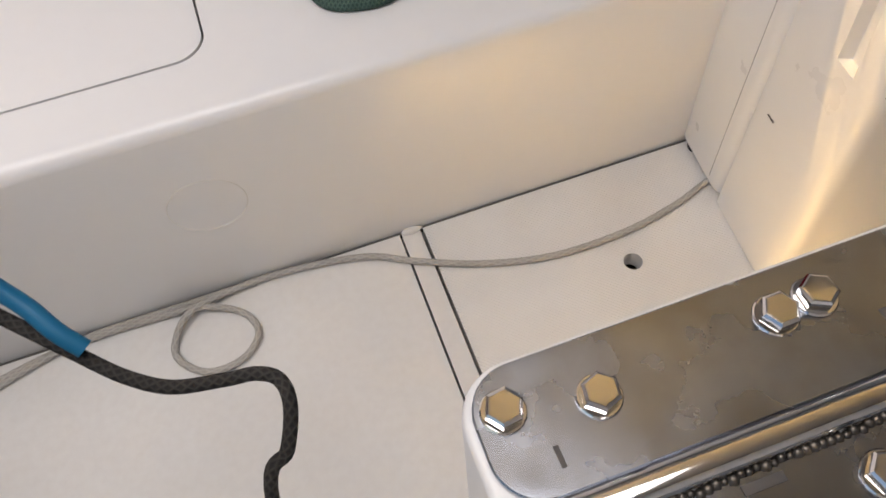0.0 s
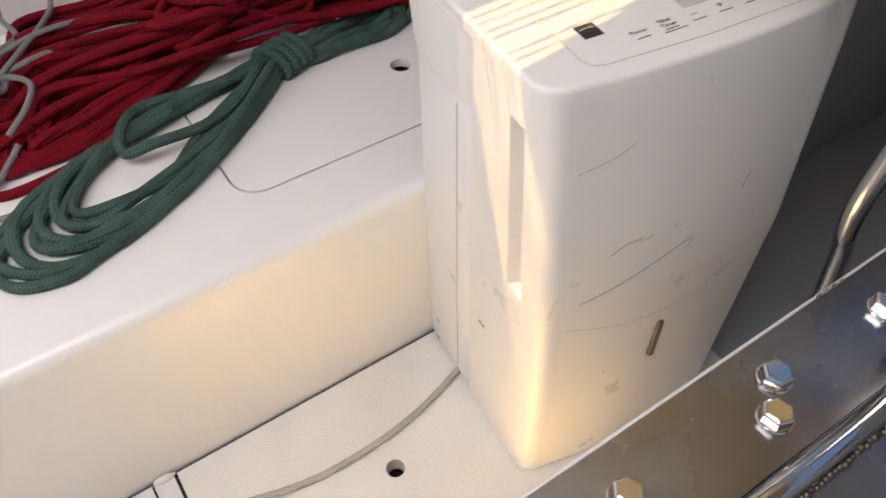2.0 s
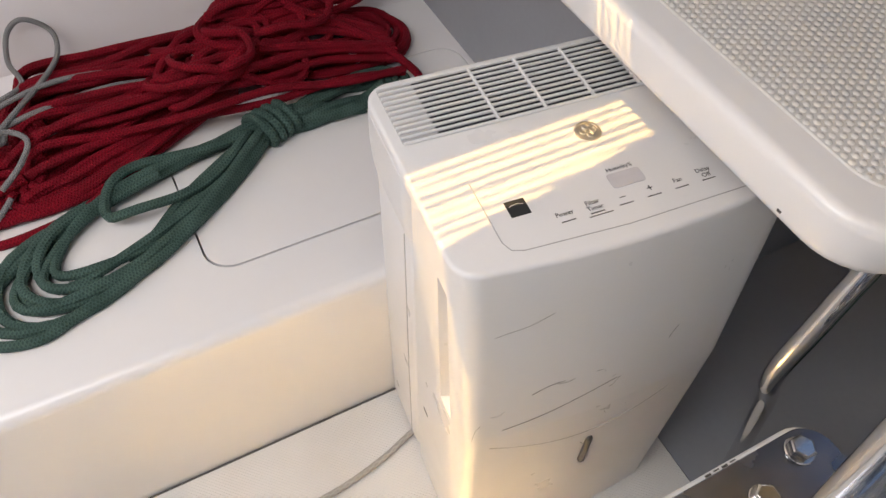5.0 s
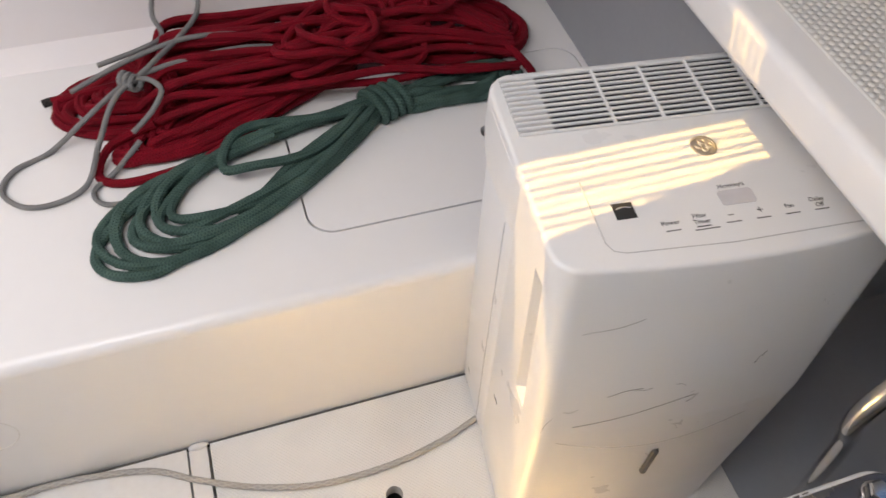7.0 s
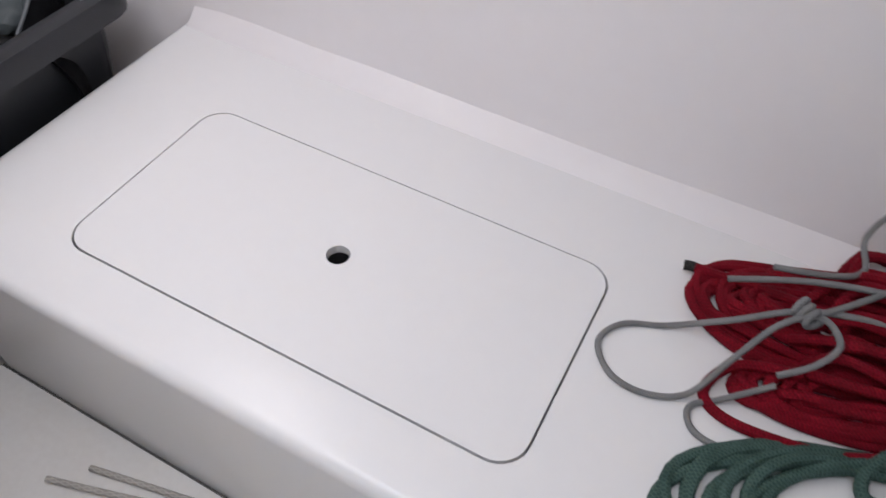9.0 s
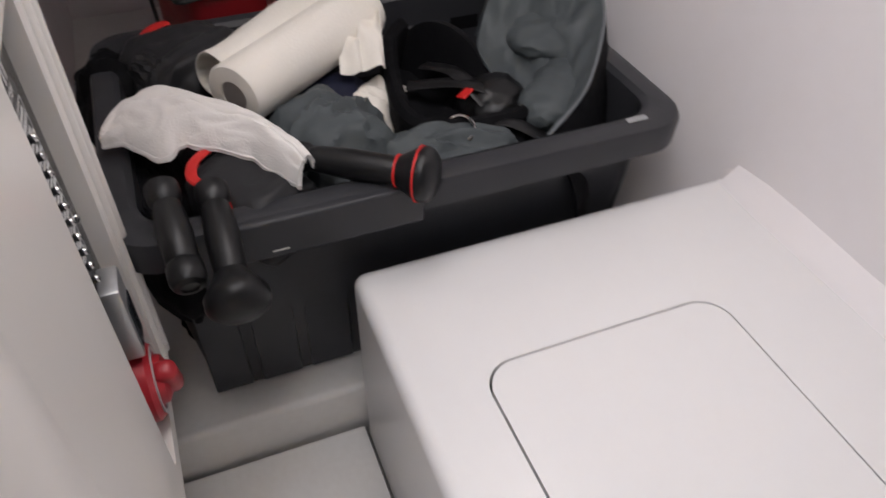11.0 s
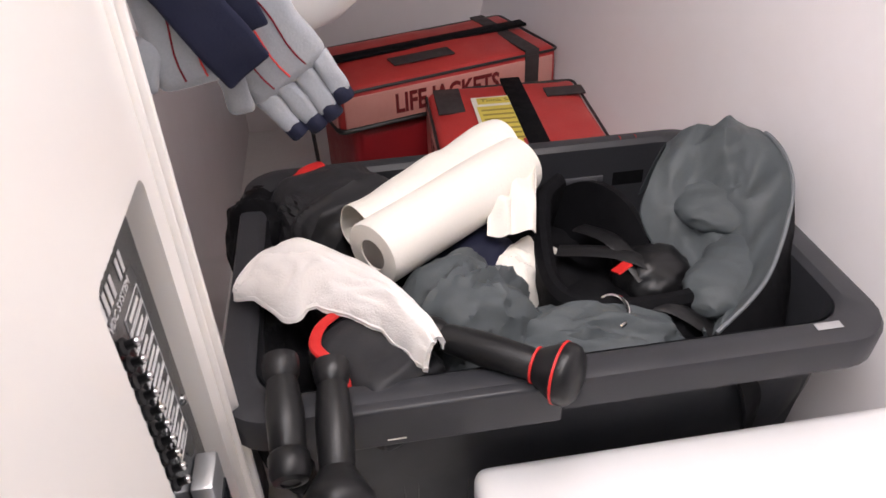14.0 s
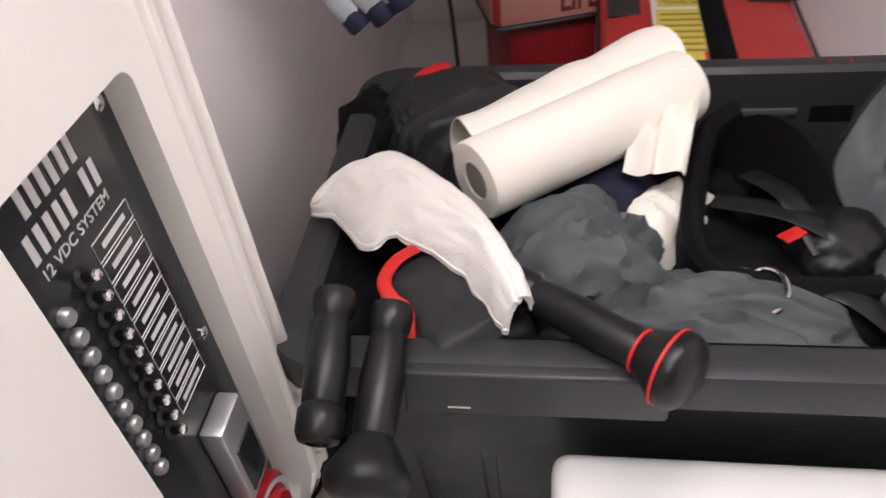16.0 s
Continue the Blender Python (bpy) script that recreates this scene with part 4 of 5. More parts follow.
def wrap(bm, at, axis, radius, turns, r, flat=0.7):
    d = Vector(axis).normalized()
    s = Vector((-d.y, d.x, 0))
    pts = []
    for k in range(turns * 18 + 1):
        t = 2 * math.pi * k / 18
        p = Vector(at) + d * (2.1 * r * (k / 18 - turns / 2)) + s * radius * math.cos(t) + Vector((0, 0, radius * flat * math.sin(t)))
        pts.append(p)
    tube(bm, pts, r, 8)


def strand(bm, pts, r, per=8):
    return tube(bm, spline(pts, per), r, 8)


def build_ropes():
    green = thing("green_rope", "green braided rope coiled in a hank on the bench", "rope")
    lobe(green, ROPE_GREEN, (0.375, 0.297, 0), (-0.030, 0.126, 0), 0.080, 10, 0.0064, H, 0.024, 3, 0.62, 0.66, 0.55)
    lobe(green, ROPE_GREEN, (0.365, 0.290, 0), (0.580, 0.318, 0), 0.038, 6, 0.0068, H, 0.022, 5, 0.6)
    lobe(green, ROPE_GREEN, (0.33, 0.275, 0), (0.095, 0.212, 0), 0.040, 1, 0.0068, H + 0.016, 0.012, 8, 0.6, 0.9)
    part("loose_turn", strand(None, [(0.30, 0.262, H + 0.02), (0.22, 0.215, H + 0.014), (0.17, 0.175, H + 0.008), (0.135, 0.148, H + 0.0072)], 0.0066), ROPE_GREEN, green)
    part("loose_turn", strand(None, [(0.32, 0.256, H + 0.016), (0.20, 0.190, H + 0.010), (0.115, 0.120, H + 0.0075), (0.05, 0.092, H + 0.0075), (0.015, 0.084, H + 0.0068), (-0.026, 0.096, H + 0.0068), (-0.042, 0.124, H + 0.0068), (-0.028, 0.158, H + 0.0072), (0.015, 0.196, H + 0.010), (0.09, 0.232, H + 0.014), (0.20, 0.262, H + 0.020)], 0.0066), ROPE_GREEN, green)
    bm = bmesh.new()
    wrap(bm, (0.368, 0.293, H + 0.019), (0.42, 0.16, 0), 0.027, 4, 0.0066)
    part("knot", bm, ROPE_GREEN, green, "tight turns of green rope")

    red = thing("red_rope", "deep red braided rope heaped in a loose hank on the bench", "rope")
    lobe(red, ROPE_RED, (0.36, 0.430, 0), (-0.092, 0.385, 0), 0.080, 17, 0.0058, H, 0.050, 11, 0.42, 0.30, 0.7)
    lobe(red, ROPE_RED, (0.34, 0.385, 0), (-0.015, 0.280, 0), 0.040, 11, 0.0058, H + 0.003, 0.042, 12, 0.45, 0.35, 0.7)
    lobe(red, ROPE_RED, (0.30, 0.470, 0), (-0.01, 0.445, 0), 0.038, 8, 0.0058, H + 0.008, 0.044, 15, 0.45, 0.35, 0.7)
    lobe(red, ROPE_RED, (0.36, 0.430, 0), (0.635, 0.420, 0), 0.075, 9, 0.0060, H + 0.004, 0.060, 13, 0.45)
    lobe(red, ROPE_RED, (0.34, 0.470, 0), (0.625, 0.500, 0), 0.045, 6, 0.0060, H + 0.055, 0.045, 14, 0.45)
    rnd = random.Random(21)
    for i in range(16):
        c = Vector((0.36 + rnd.uniform(-0.07, 0.08), 0.415 + rnd.uniform(-0.04, 0.05), H + 0.058 + 0.003 * i))
        rx, ry, an = rnd.uniform(0.035, 0.080), rnd.uniform(0.022, 0.048), rnd.uniform(-0.6, 0.6)
        ph = rnd.uniform(0, 6)
        pts = []
        for k in range(30):
            t = 2 * math.pi * k / 30
            x, y = rx * math.cos(t), ry * math.sin(t)
            pts.append((c.x + x * math.cos(an) - y * math.sin(an), c.y + x * math.sin(an) + y * math.cos(an), c.z + 0.012 * math.sin(t + ph) + 0.006 * math.sin(2 * t) - 0.30 * abs(x) - 0.2 * abs(y)))
        part("knot_turn", tube(None, pts, 0.0060, 8, True), ROPE_RED, red)
    for i in range(14):
        y = 0.315 + 0.0145 * i + rnd.uniform(-0.010, 0.010)
        z = H + 0.030 + 0.026 * math.sin(math.pi * i / 13)
        pts = [(0.045 + rnd.uniform(-0.02, 0.05), 0.375 + 0.5 * (y - 0.40), z - 0.026)]
        for k in range(1, 6):
            pts.append((-0.02 + 0.10 * k, y + rnd.uniform(-0.015, 0.015), z + rnd.uniform(0.0, 0.020)))
        pts.append((0.58, 0.36 + 0.6 * (y - 0.40), z - 0.01))
        part("loose_turn", strand(None, pts, 0.0060, 7), ROPE_RED, red)
    part("loose_turn", strand(None, [(0.45, 0.45, H + 0.085), (0.52, 0.40, H + 0.062), (0.565, 0.345, H + 0.045), (0.592, 0.305, H + 0.025), (0.60, 0.300, H + 0.010)], 0.0062), ROPE_RED, red)
    part("loose_turn", strand(None, [(0.30, 0.360, H + 0.030), (0.18, 0.290, H + 0.026), (0.13, 0.258, H + 0.020), (0.08, 0.245, H + 0.010), (0.0, 0.240, H + 0.006), (-0.032, 0.262, H + 0.006), (-0.01, 0.30, H + 0.02), (0.05, 0.31, H + 0.035)], 0.0060), ROPE_RED, red)
    part("loose_turn", strand(None, [(0.09, 0.400, H + 0.038), (0.02, 0.408, H + 0.030), (-0.04, 0.414, H + 0.019), (-0.088, 0.417, H + 0.0115)], 0.0058), ROPE_RED, red)
    part("whipped_end", tube(None, spline([(-0.086, 0.417, H + 0.0118), (-0.092, 0.417, H + 0.011), (-0.099, 0.416, H + 0.010)], 4), 0.0062, 10), ROPE_DARK, red, "dark whipped rope end")

    def lower(pts):
        return [(x + 0.009, y - 0.014, H + (z - H) * 0.84 if z > H + 0.03 else z) for x, y, z in pts]

    grey = thing("grey_line", "thin grey cord looped over and beside the red rope", "rope")
    z = H + 0.0045
    part("bight", strand(None, lower([(0.26, 0.43, H + 0.045), (0.18, 0.412, H + 0.080), (0.09, 0.395, H + 0.088), (0.02, 0.378, H + 0.080), (-0.04, 0.35, H + 0.052), (-0.10, 0.338, z), (-0.145, 0.315, z), (-0.160, 0.280, z), (-0.135, 0.248, z), (-0.095, 0.243, z), (-0.055, 0.262, z + 0.004), (-0.03, 0.30, H + 0.046), (0.0, 0.345, H + 0.082), (0.035, 0.372, H + 0.088), (0.060, 0.352, H + 0.082), (0.045, 0.322, H + 0.072), (0.015, 0.300, H + 0.057)]), 0.0036), ROPE_GREY, grey)
    part("bight", strand(None, lower([(-0.02, 0.43, H + 0.072), (0.04, 0.445, H + 0.078), (0.07, 0.475, H + 0.072), (0.062, 0.515, H + 0.082), (0.075, 0.536, H + 0.117), (0.10, 0.540, H + 0.132), (0.128, 0.532, H + 0.107), (0.125, 0.50, H + 0.088), (0.10, 0.45, H + 0.092), (0.06, 0.40, H + 0.094), (0.03, 0.372, H + 0.088)]), 0.0036), ROPE_GREY, grey)
    part("bight", strand(None, lower([(0.12, 0.26, H + 0.012), (0.05, 0.236, z), (-0.01, 0.222, z), (-0.04, 0.228, z), (-0.048, 0.252, z), (-0.02, 0.275, z + 0.004), (0.02, 0.30, H + 0.038)]), 0.0036), ROPE_GREY, grey)
    part("bight", strand(None, lower([(-0.06, 0.40, H + 0.056), (0.02, 0.425, H + 0.077), (0.10, 0.435, H + 0.094), (0.17, 0.445, H + 0.080), (0.22, 0.455, H + 0.045)]), 0.0036), ROPE_GREY, grey)
    bm = bmesh.new()
    wrap(bm, (0.031, 0.358, H + 0.072), (0.6, -0.5, 0), 0.0085, 3, 0.0040, 1.0)
    part("knot", bm, ROPE_GREY, grey, "frayed grey knot")


build_ropes()


def build_floor_lines():
    cord = thing("thin_rope", "grey sheathed cord lying along the bench foot with one loop", "rope", (0.010, 0, 0))
    z = 0.0052
    pts = [(-0.72, -0.06, z), (-0.60, -0.035, z), (-0.48, -0.012, z), (-0.36, -0.012, z), (-0.300, -0.022, z + 0.006), (-0.255, -0.045, z), (-0.242, -0.080, z), (-0.268, -0.108, z), (-0.312, -0.110, z), (-0.343, -0.083, z), (-0.345, -0.055, z), (-0.318, -0.026, z + 0.011), (-0.265, -0.010, z + 0.004), (-0.190, -0.006, z), (-0.085, -0.022, z), (-0.02, -0.055, z), (0.06, -0.090, z), (0.15, -0.112, z), (0.25, -0.113, z), (0.33, -0.100, z), (0.385, -0.083, z), (0.41, -0.075, z)]
    part("sheath", tube(None, spline(pts, 8), 0.0046, 10), CABLE_GREY, cord)
    second = thing("thin_rope", "second run of grey cord at the bench foot", "rope")
    pts = [(-0.75, -0.10, z), (-0.62, -0.062, z), (-0.54, -0.030, z), (-0.44, -0.0075, z), (-0.33, -0.0065, z), (-0.22, -0.0068, z)]
    part("sheath", tube(None, spline(pts, 8), 0.0046, 10), CABLE_GREY, second)
    dark = thing("dark_line", "speckled dark rope hanging from overhead with a blue sleeve", "rope", (0.010, -0.006, 0))
    pts = [(-0.600, -0.700, 1.800), (-0.520, -0.520, 1.100), (-0.408, -0.326, 0.627), (-0.348, -0.226, 0.467), (-0.325, -0.246, 0.455), (-0.306, -0.263, 0.445), (-0.284, -0.283, 0.435), (-0.260, -0.305, 0.430), (-0.234, -0.322, 0.430), (-0.202, -0.329, 0.430), (-0.183, -0.332, 0.430), (-0.171, -0.340, 0.428), (-0.169, -0.356, 0.424), (-0.179, -0.377, 0.410), (-0.199, -0.397, 0.385), (-0.225, -0.500, 0.200), (-0.260, -0.580, 0.007), (-0.320, -0.750, 0.007)]
    part("line", tube(None, spline(pts, 8), 0.0046, 10), ROPE_DARK, dark)
    pts = [(-0.380, -0.304, 0.632), (-0.330, -0.224, 0.492), (-0.313, -0.242, 0.475), (-0.300, -0.256, 0.462), (-0.289, -0.272, 0.452), (-0.278, -0.283, 0.440)]
    part("sleeve", tube(None, spline(pts, 8), 0.0062, 14), BLUE_TAPE, dark, "teal blue sleeve")


build_floor_lines()


def build_green_cloth():
    bag = thing("sail_bag", "dark green sail cloth bag lying on the floor", "bag")
    part("cloth", crumple((1.06, -0.66, 0.06), (0.20, 0.16, 0.13), amp=0.10, freq=7, seed=4, cut=0.0), GREEN_CLOTH, bag)


build_green_cloth()


# ---- the tote and what lies in it ----
def build_tote():
    tote = thing("storage_tote", "dark grey open plastic tote with ribbed sides and a wide rim", "storage tote")
    x0, x1, y0, y1 = -1.425, -0.940, -0.238, 0.442
    def ring(d, z, r):
        return [(x, y, z) for x, y in rrect(x0 + d[0], y0 + d[1], x1 - d[2], y1 - d[1], r, 6)]
    outer = [ring((0.070, 0.058, 0.085), 0.081, 0.03), ring((0.064, 0.052, 0.078), 0.087, 0.035), ring((0.030, 0.034, 0.040), 0.312, 0.045), ring((0.028, 0.030, 0.036), 0.386, 0.045)]
    inner = [ring((0.033, 0.037, 0.042), 0.417, 0.04), ring((0.036, 0.040, 0.046), 0.312, 0.04), ring((0.072, 0.060, 0.090), 0.087, 0.03)]
    part("body", loft(outer, cap=(True, False)), TOTE, tote)
    part("liner", loft(inner, cap=(False, True)), TOTE, tote, "inner wall of the tote")
    rim = [ring((0.006, 0.006, 0.006), 0.384, 0.05), ring((0.002, 0.002, 0.002), 0.385, 0.052), ring((0.0, 0.0, 0.0), 0.416, 0.054), ring((0.003, 0.003, 0.003), 0.422, 0.052), ring((0.010, 0.010, 0.010), 0.424, 0.048), ring((0.024, 0.028, 0.032), 0.423, 0.044), ring((0.031, 0.035, 0.040), 0.417, 0.040), ring((0.033, 0.037, 0.042), 0.407, 0.04), ring((0.028, 0.030, 0.036), 0.388, 0.045)]
    rim.append(rim[0])
    part("rim", loft(rim, cap=(False, False)), TOTE, tote, "wide turned-down rim")
    # broad panels on the aft side, leaning with it, and one on the end
    for y, w in ((-0.160, 0.050), (-0.095, 0.055), (-0.025, 0.060), (0.070, 0.075), (0.165, 0.065), (0.250, 0.055), (0.345, 0.075)):
        rings = [[(-1.0175 + o, y - w / 2, 0.092), (-1.0175 + o, y + w / 2, 0.092), (-0.9815 + o, y + w / 2, 0.380), (-0.9815 + o, y - w / 2, 0.380)] for o in (-0.004, 0.0070)]
        bm = loft(rings)
        bmesh.ops.bevel(bm, geom=bm.edges[:], offset=0.002, segments=1, affect="EDGES")
        part("rib", bm, TOTE, tote)
    part("rim_panel", rbox((-0.952, -0.118, 0.374), (-0.9362, 0.088, 0.4235), 0.004, 3), TOTE, tote, "deeper stretch of the rim for the grip")
    part("rim_step", rbox((-0.966, 0.070, 0.4225), (-0.950, 0.106, 0.4255), 0.0015, 2), TOTE, tote)
    part("rim_slot", rbox((-0.971, 0.357, 0.4238), (-0.961, 0.385, 0.4247), 0.002), ALUMINIUM, tote, "slot in the rim")
    part("rear_grip", rbox((-1.3905, 0.215, 0.364), (-1.386, 0.285, 0.374), 0.002), surface("grip_edge", (0.09, 0.09, 0.1), 0.4), tote)
    part("label_tick", rbox((-0.9366, -0.082, 0.3835), (-0.9356, -0.064, 0.3850), 0), LABEL_WHITE, tote)


build_tote()


def winch_handle(at, to, head, red):
    length = (Vector(to) - Vector(at)).length
    ob = thing("winch_handle", "black rubber winch handle with red rings lying in the tote" if red else "black rubber winch handle hanging over the tote rim", "winch handle", group="winch handles in the tote")
    m = along(at, to)
    grip = [(0.010, 0), (0.0165, 0.002), (0.0175, 0.010), (0.0165, 0.020), (0.0135, 0.026), (0.0150, 0.034), (0.0172, length * 0.5), (0.0158, length * 0.80), (0.0150, length - 0.022)]
    part("grip", lathe(grip, 24, m), RUBBER, ob)
    if head:
        r = head
        prof = [(0.0150, length - 0.022), (0.0175, length - 0.018), (r * 0.80, length - 0.006), (r, length + 0.004), (r * 1.0, length + 0.012), (r * 0.94, length + 0.017), (r * 0.75, length + 0.022), (r * 0.35, length + 0.0255), (0.001, length + 0.026)]
        part("head", lathe(prof, 32, m), RUBBER, ob, "domed palm knob")
        if red:
            for z, rr in ((length - 0.020, 0.0178), (length + 0.0045, r + 0.0004)):
                part("ring", lathe([(rr - 0.001, z - 0.0016), (rr + 0.0004, z - 0.001), (rr + 0.0004, z + 0.001), (rr - 0.001, z + 0.0016)], 32, m), RED_TRIM, ob, "thin red ring")
    else:
        part("end_cap", lathe([(0.0150, length - 0.022), (0.0178, length - 0.018), (0.0178, length - 0.002), (0.015, length + 0.004), (0.009, length + 0.006), (0.0085, length + 0.004), (0.001, length + 0.004)], 24, m), RUBBER, ob)


winch_handle((-1.030, -0.035, 0.432), (-0.942, 0.080, 0.438), 0.030, True)
winch_handle((-0.985, -0.126, 0.448), (-0.862, -0.128, 0.412), 0.031, False)
winch_handle((-0.990, -0.172, 0.458), (-0.878, -0.166, 0.424), 0.0, False)


def settle(ob):
    """Things in the tote lie a little lower towards the wall."""
    ob.rotation_euler.x, ob.location = radians(3.6), (0, 0.026, -0.020)
    return ob


def build_paper_roll():
    a, b = Vector((-1.150, -0.074, 0.447)), Vector((-1.316, 0.136, 0.448))
    roll = thing("paper_towel_roll", "white paper towel roll lying on the clothes", "paper roll")
    m = along(a, b)
    n = (b - a).length
    prof = [(0.019, 0.0), (0.038, 0.0), (0.0400, 0.003), (0.0405, n * 0.25), (0.041, n * 0.5), (0.0415, n * 0.75), (0.0400, n - 0.003), (0.037, n), (0.019, n), (0.019, n * 0.5), (0.019, 0.0)]
    bm = loft([[(r * math.cos(t) * (1 + 0.012 * math.sin(3 * t + z * 20)), r * math.sin(t) * (1 + 0.012 * math.cos(2 * t + z * 15)), z) for t in [2 * math.pi * i / 40 for i in range(40)]] for r, z in prof], cap=(False, False))
    bmesh.ops.transform(bm, matrix=m, verts=bm.verts)
    part("roll", bm, PAPER, roll)
    part("core", lathe([(0.0192, 0.002), (0.0185, n - 0.002), (0.0178, n - 0.002), (0.0178, 0.002)], 28, m), CARD, roll, "grey card core")
    d = (b - a).normalized()
    s = Vector((d.y, -d.x, 0)).normalized()

    def leaf(u, v):
        t = 2 * math.pi * v * 0.93
        w = noise.noise(Vector((u * 5, 3 * v, 2)))
        r = 0.034 + 0.010 * u + 0.004 * math.sin(4 * u + 2 * t) + 0.005 * w
        p = a + d * (0.022 + (n - 0.012) * u) - s * (0.050 - 0.010 * u) + Vector((0, 0, 0.004))
        return p + s * r * math.cos(t) * 0.95 + Vector((0, 0, r * 0.92 * math.sin(t))) + d * 0.010 * w
    part("loose_sheet", sheet(leaf, 36, 40, 0.0014), PAPER, roll, "loose outer sheets")

    def flap(u, v):
        top = Vector((-1.288, 0.150, 0.462)).lerp(Vector((-1.262, 0.088, 0.446)), u)
        low = Vector((-1.182, 0.124, 0.432)).lerp(Vector((-1.190, 0.070, 0.424)), u)
        p = top.lerp(low, v)
        p.z += 0.016 * math.sin(math.pi * v) + 0.004 * math.sin(14 * u + 5 * v) + 0.006 * noise.noise(Vector((u * 4, v * 4, 9)))
        return p + Vector((0.004, 0.003, 0)) * math.sin(11 * u)
    part("end_flap", sheet(flap, 20, 24, 0.0014), PAPER, roll, "crumpled end sheet")


build_paper_roll()


def build_rag():
    rag = thing("white_rag", "white terry cloth rag draped over the clothes in the tote", "rag")
    upper = spline([(-1.112, -0.224, 0.446), (-1.165, -0.200, 0.452), (-1.188, -0.168, 0.456), (-1.175, -0.135, 0.456), (-1.138, -0.096, 0.452), (-1.094, -0.059, 0.450), (-1.042, -0.032, 0.447), (-0.998, -0.016, 0.440)], 8)
    under = spline([(-1.112, -0.226, 0.445), (-1.104, -0.200, 0.440), (-1.070, -0.168, 0.438), (-1.080, -0.143, 0.442), (-1.062, -0.107, 0.440), (-1.035, -0.074, 0.436), (-1.004, -0.052, 0.432), (-0.982, -0.038, 0.426)], 8)

    def at(u, v):
        k = u * (len(upper) - 1)
        i = min(int(k), len(upper) - 2)
        p, q = upper[i].lerp(upper[i + 1], k - i), under[i].lerp(under[i + 1], k - i)
        r = p.lerp(q, v)
        n1 = noise.noise(Vector((u * 6, v * 2.2, 3)))
        n2 = 0.5 - abs(noise.noise(Vector((u * 9 + v * 3, v * 5, 8))))
        r.z += 0.018 * math.sin(math.pi * v) * min(1, 6 * u) + 0.007 * n1 + 0.006 * n2 - 0.006 * math.exp(-((v - 0.30 - 0.2 * u) / 0.05) ** 2)
        edge = abs(2 * v - 1) ** 6
        r.z -= 0.010 * edge
        r += (q - p).normalized() * 0.006 * edge * noise.noise(Vector((u * 16, v, 5)))
        return r
    part("cloth", sheet(at, 90, 40, 0.005), TERRY, rag)
    hem = [at(i / 40, 0.985) + Vector((0, 0, 0.001)) for i in range(41)]
    part("hem", tube(None, hem, 0.0032, 6), TERRY, rag, "thick stitched hem")
    second = settle(thing("white_shirt", "crumpled white cloth wedged beside the grey jacket", "cloth"))
    part("cloth", crumple((-1.175, 0.095, 0.362), (0.080, 0.036, 0.048), rz=-40, amp=0.26, freq=15, seed=9), PAPER, second)


build_rag()


def build_clothes():
    jacket = settle(thing("grey_jacket", "grey-green nylon jacket crumpled in the tote", "jacket"))
    part("sleeve", crumple((-1.105, 0.020, 0.385), (0.082, 0.072, 0.072), rz=20, amp=0.23, freq=15, seed=2), GREY_NYLON, jacket)
    part("body", crumple((-1.055, 0.125, 0.358), (0.055, 0.122, 0.054), rz=-14, amp=0.25, freq=16, seed=5), GREY_NYLON, jacket)
    vest = thing("charcoal_jacket", "charcoal jacket with red piping stuffed in the tote", "jacket")
    part("shoulder", crumple((-1.318, -0.112, 0.375), (0.082, 0.074, 0.068), rz=28, ry=-8, amp=0.19, freq=9, seed=7, square=0.62), CHARCOAL, vest)
    part("collar", tube(None, spline([(-1.400, -0.128, 0.436), (-1.378, -0.150, 0.440), (-1.345, -0.170, 0.434), (-1.315, -0.180, 0.418)], 6), 0.0085, 8, flat=0.4), RED_TRIM, vest, "bright red piping")
    part("front", crumple((-1.022, -0.086, 0.382), (0.062, 0.052, 0.046), rz=38, amp=0.16, freq=10, seed=11, square=0.6), CHARCOAL, vest)
    part("piping", tube(None, spline([(-1.072, -0.120, 0.432), (-1.050, -0.136, 0.436), (-1.024, -0.142, 0.436), (-1.006, -0.132, 0.434), (-0.998, -0.120, 0.430), (-0.980, -0.116, 0.422), (-0.965, -0.112, 0.400)], 6), 0.0062, 8, flat=0.5), RED_TRIM, vest, "bright red piping")
    dark = settle(thing("black_jacket", "black jacket bunched at the tote side", "jacket"))
    part("body", crumple((-1.345, -0.215, 0.365), (0.070, 0.050, 0.10), amp=0.2, freq=11, seed=13), BLACK_WEB, dark)
    part("arm", crumple((-1.13, -0.195, 0.345), (0.15, 0.045, 0.085), rz=4, amp=0.16, freq=10, seed=15), BLACK_WEB, dark)
    filler = thing("dark_sweater", "dark sweater filling the bottom of the tote", "sweater")
    part("body", crumple((-1.20, 0.08, 0.20), (0.17, 0.28, 0.155), amp=0.10, freq=9, seed=17, square=0.6), BLACK_WEB, filler)
    navy = settle(thing("navy_cap", "navy cloth tucked under the paper roll", "cloth"))
    part("cloth", crumple((-1.215, 0.045, 0.392), (0.055, 0.055, 0.038), rz=30, amp=0.15, freq=10, seed=19), NAVY, navy)


build_clothes()


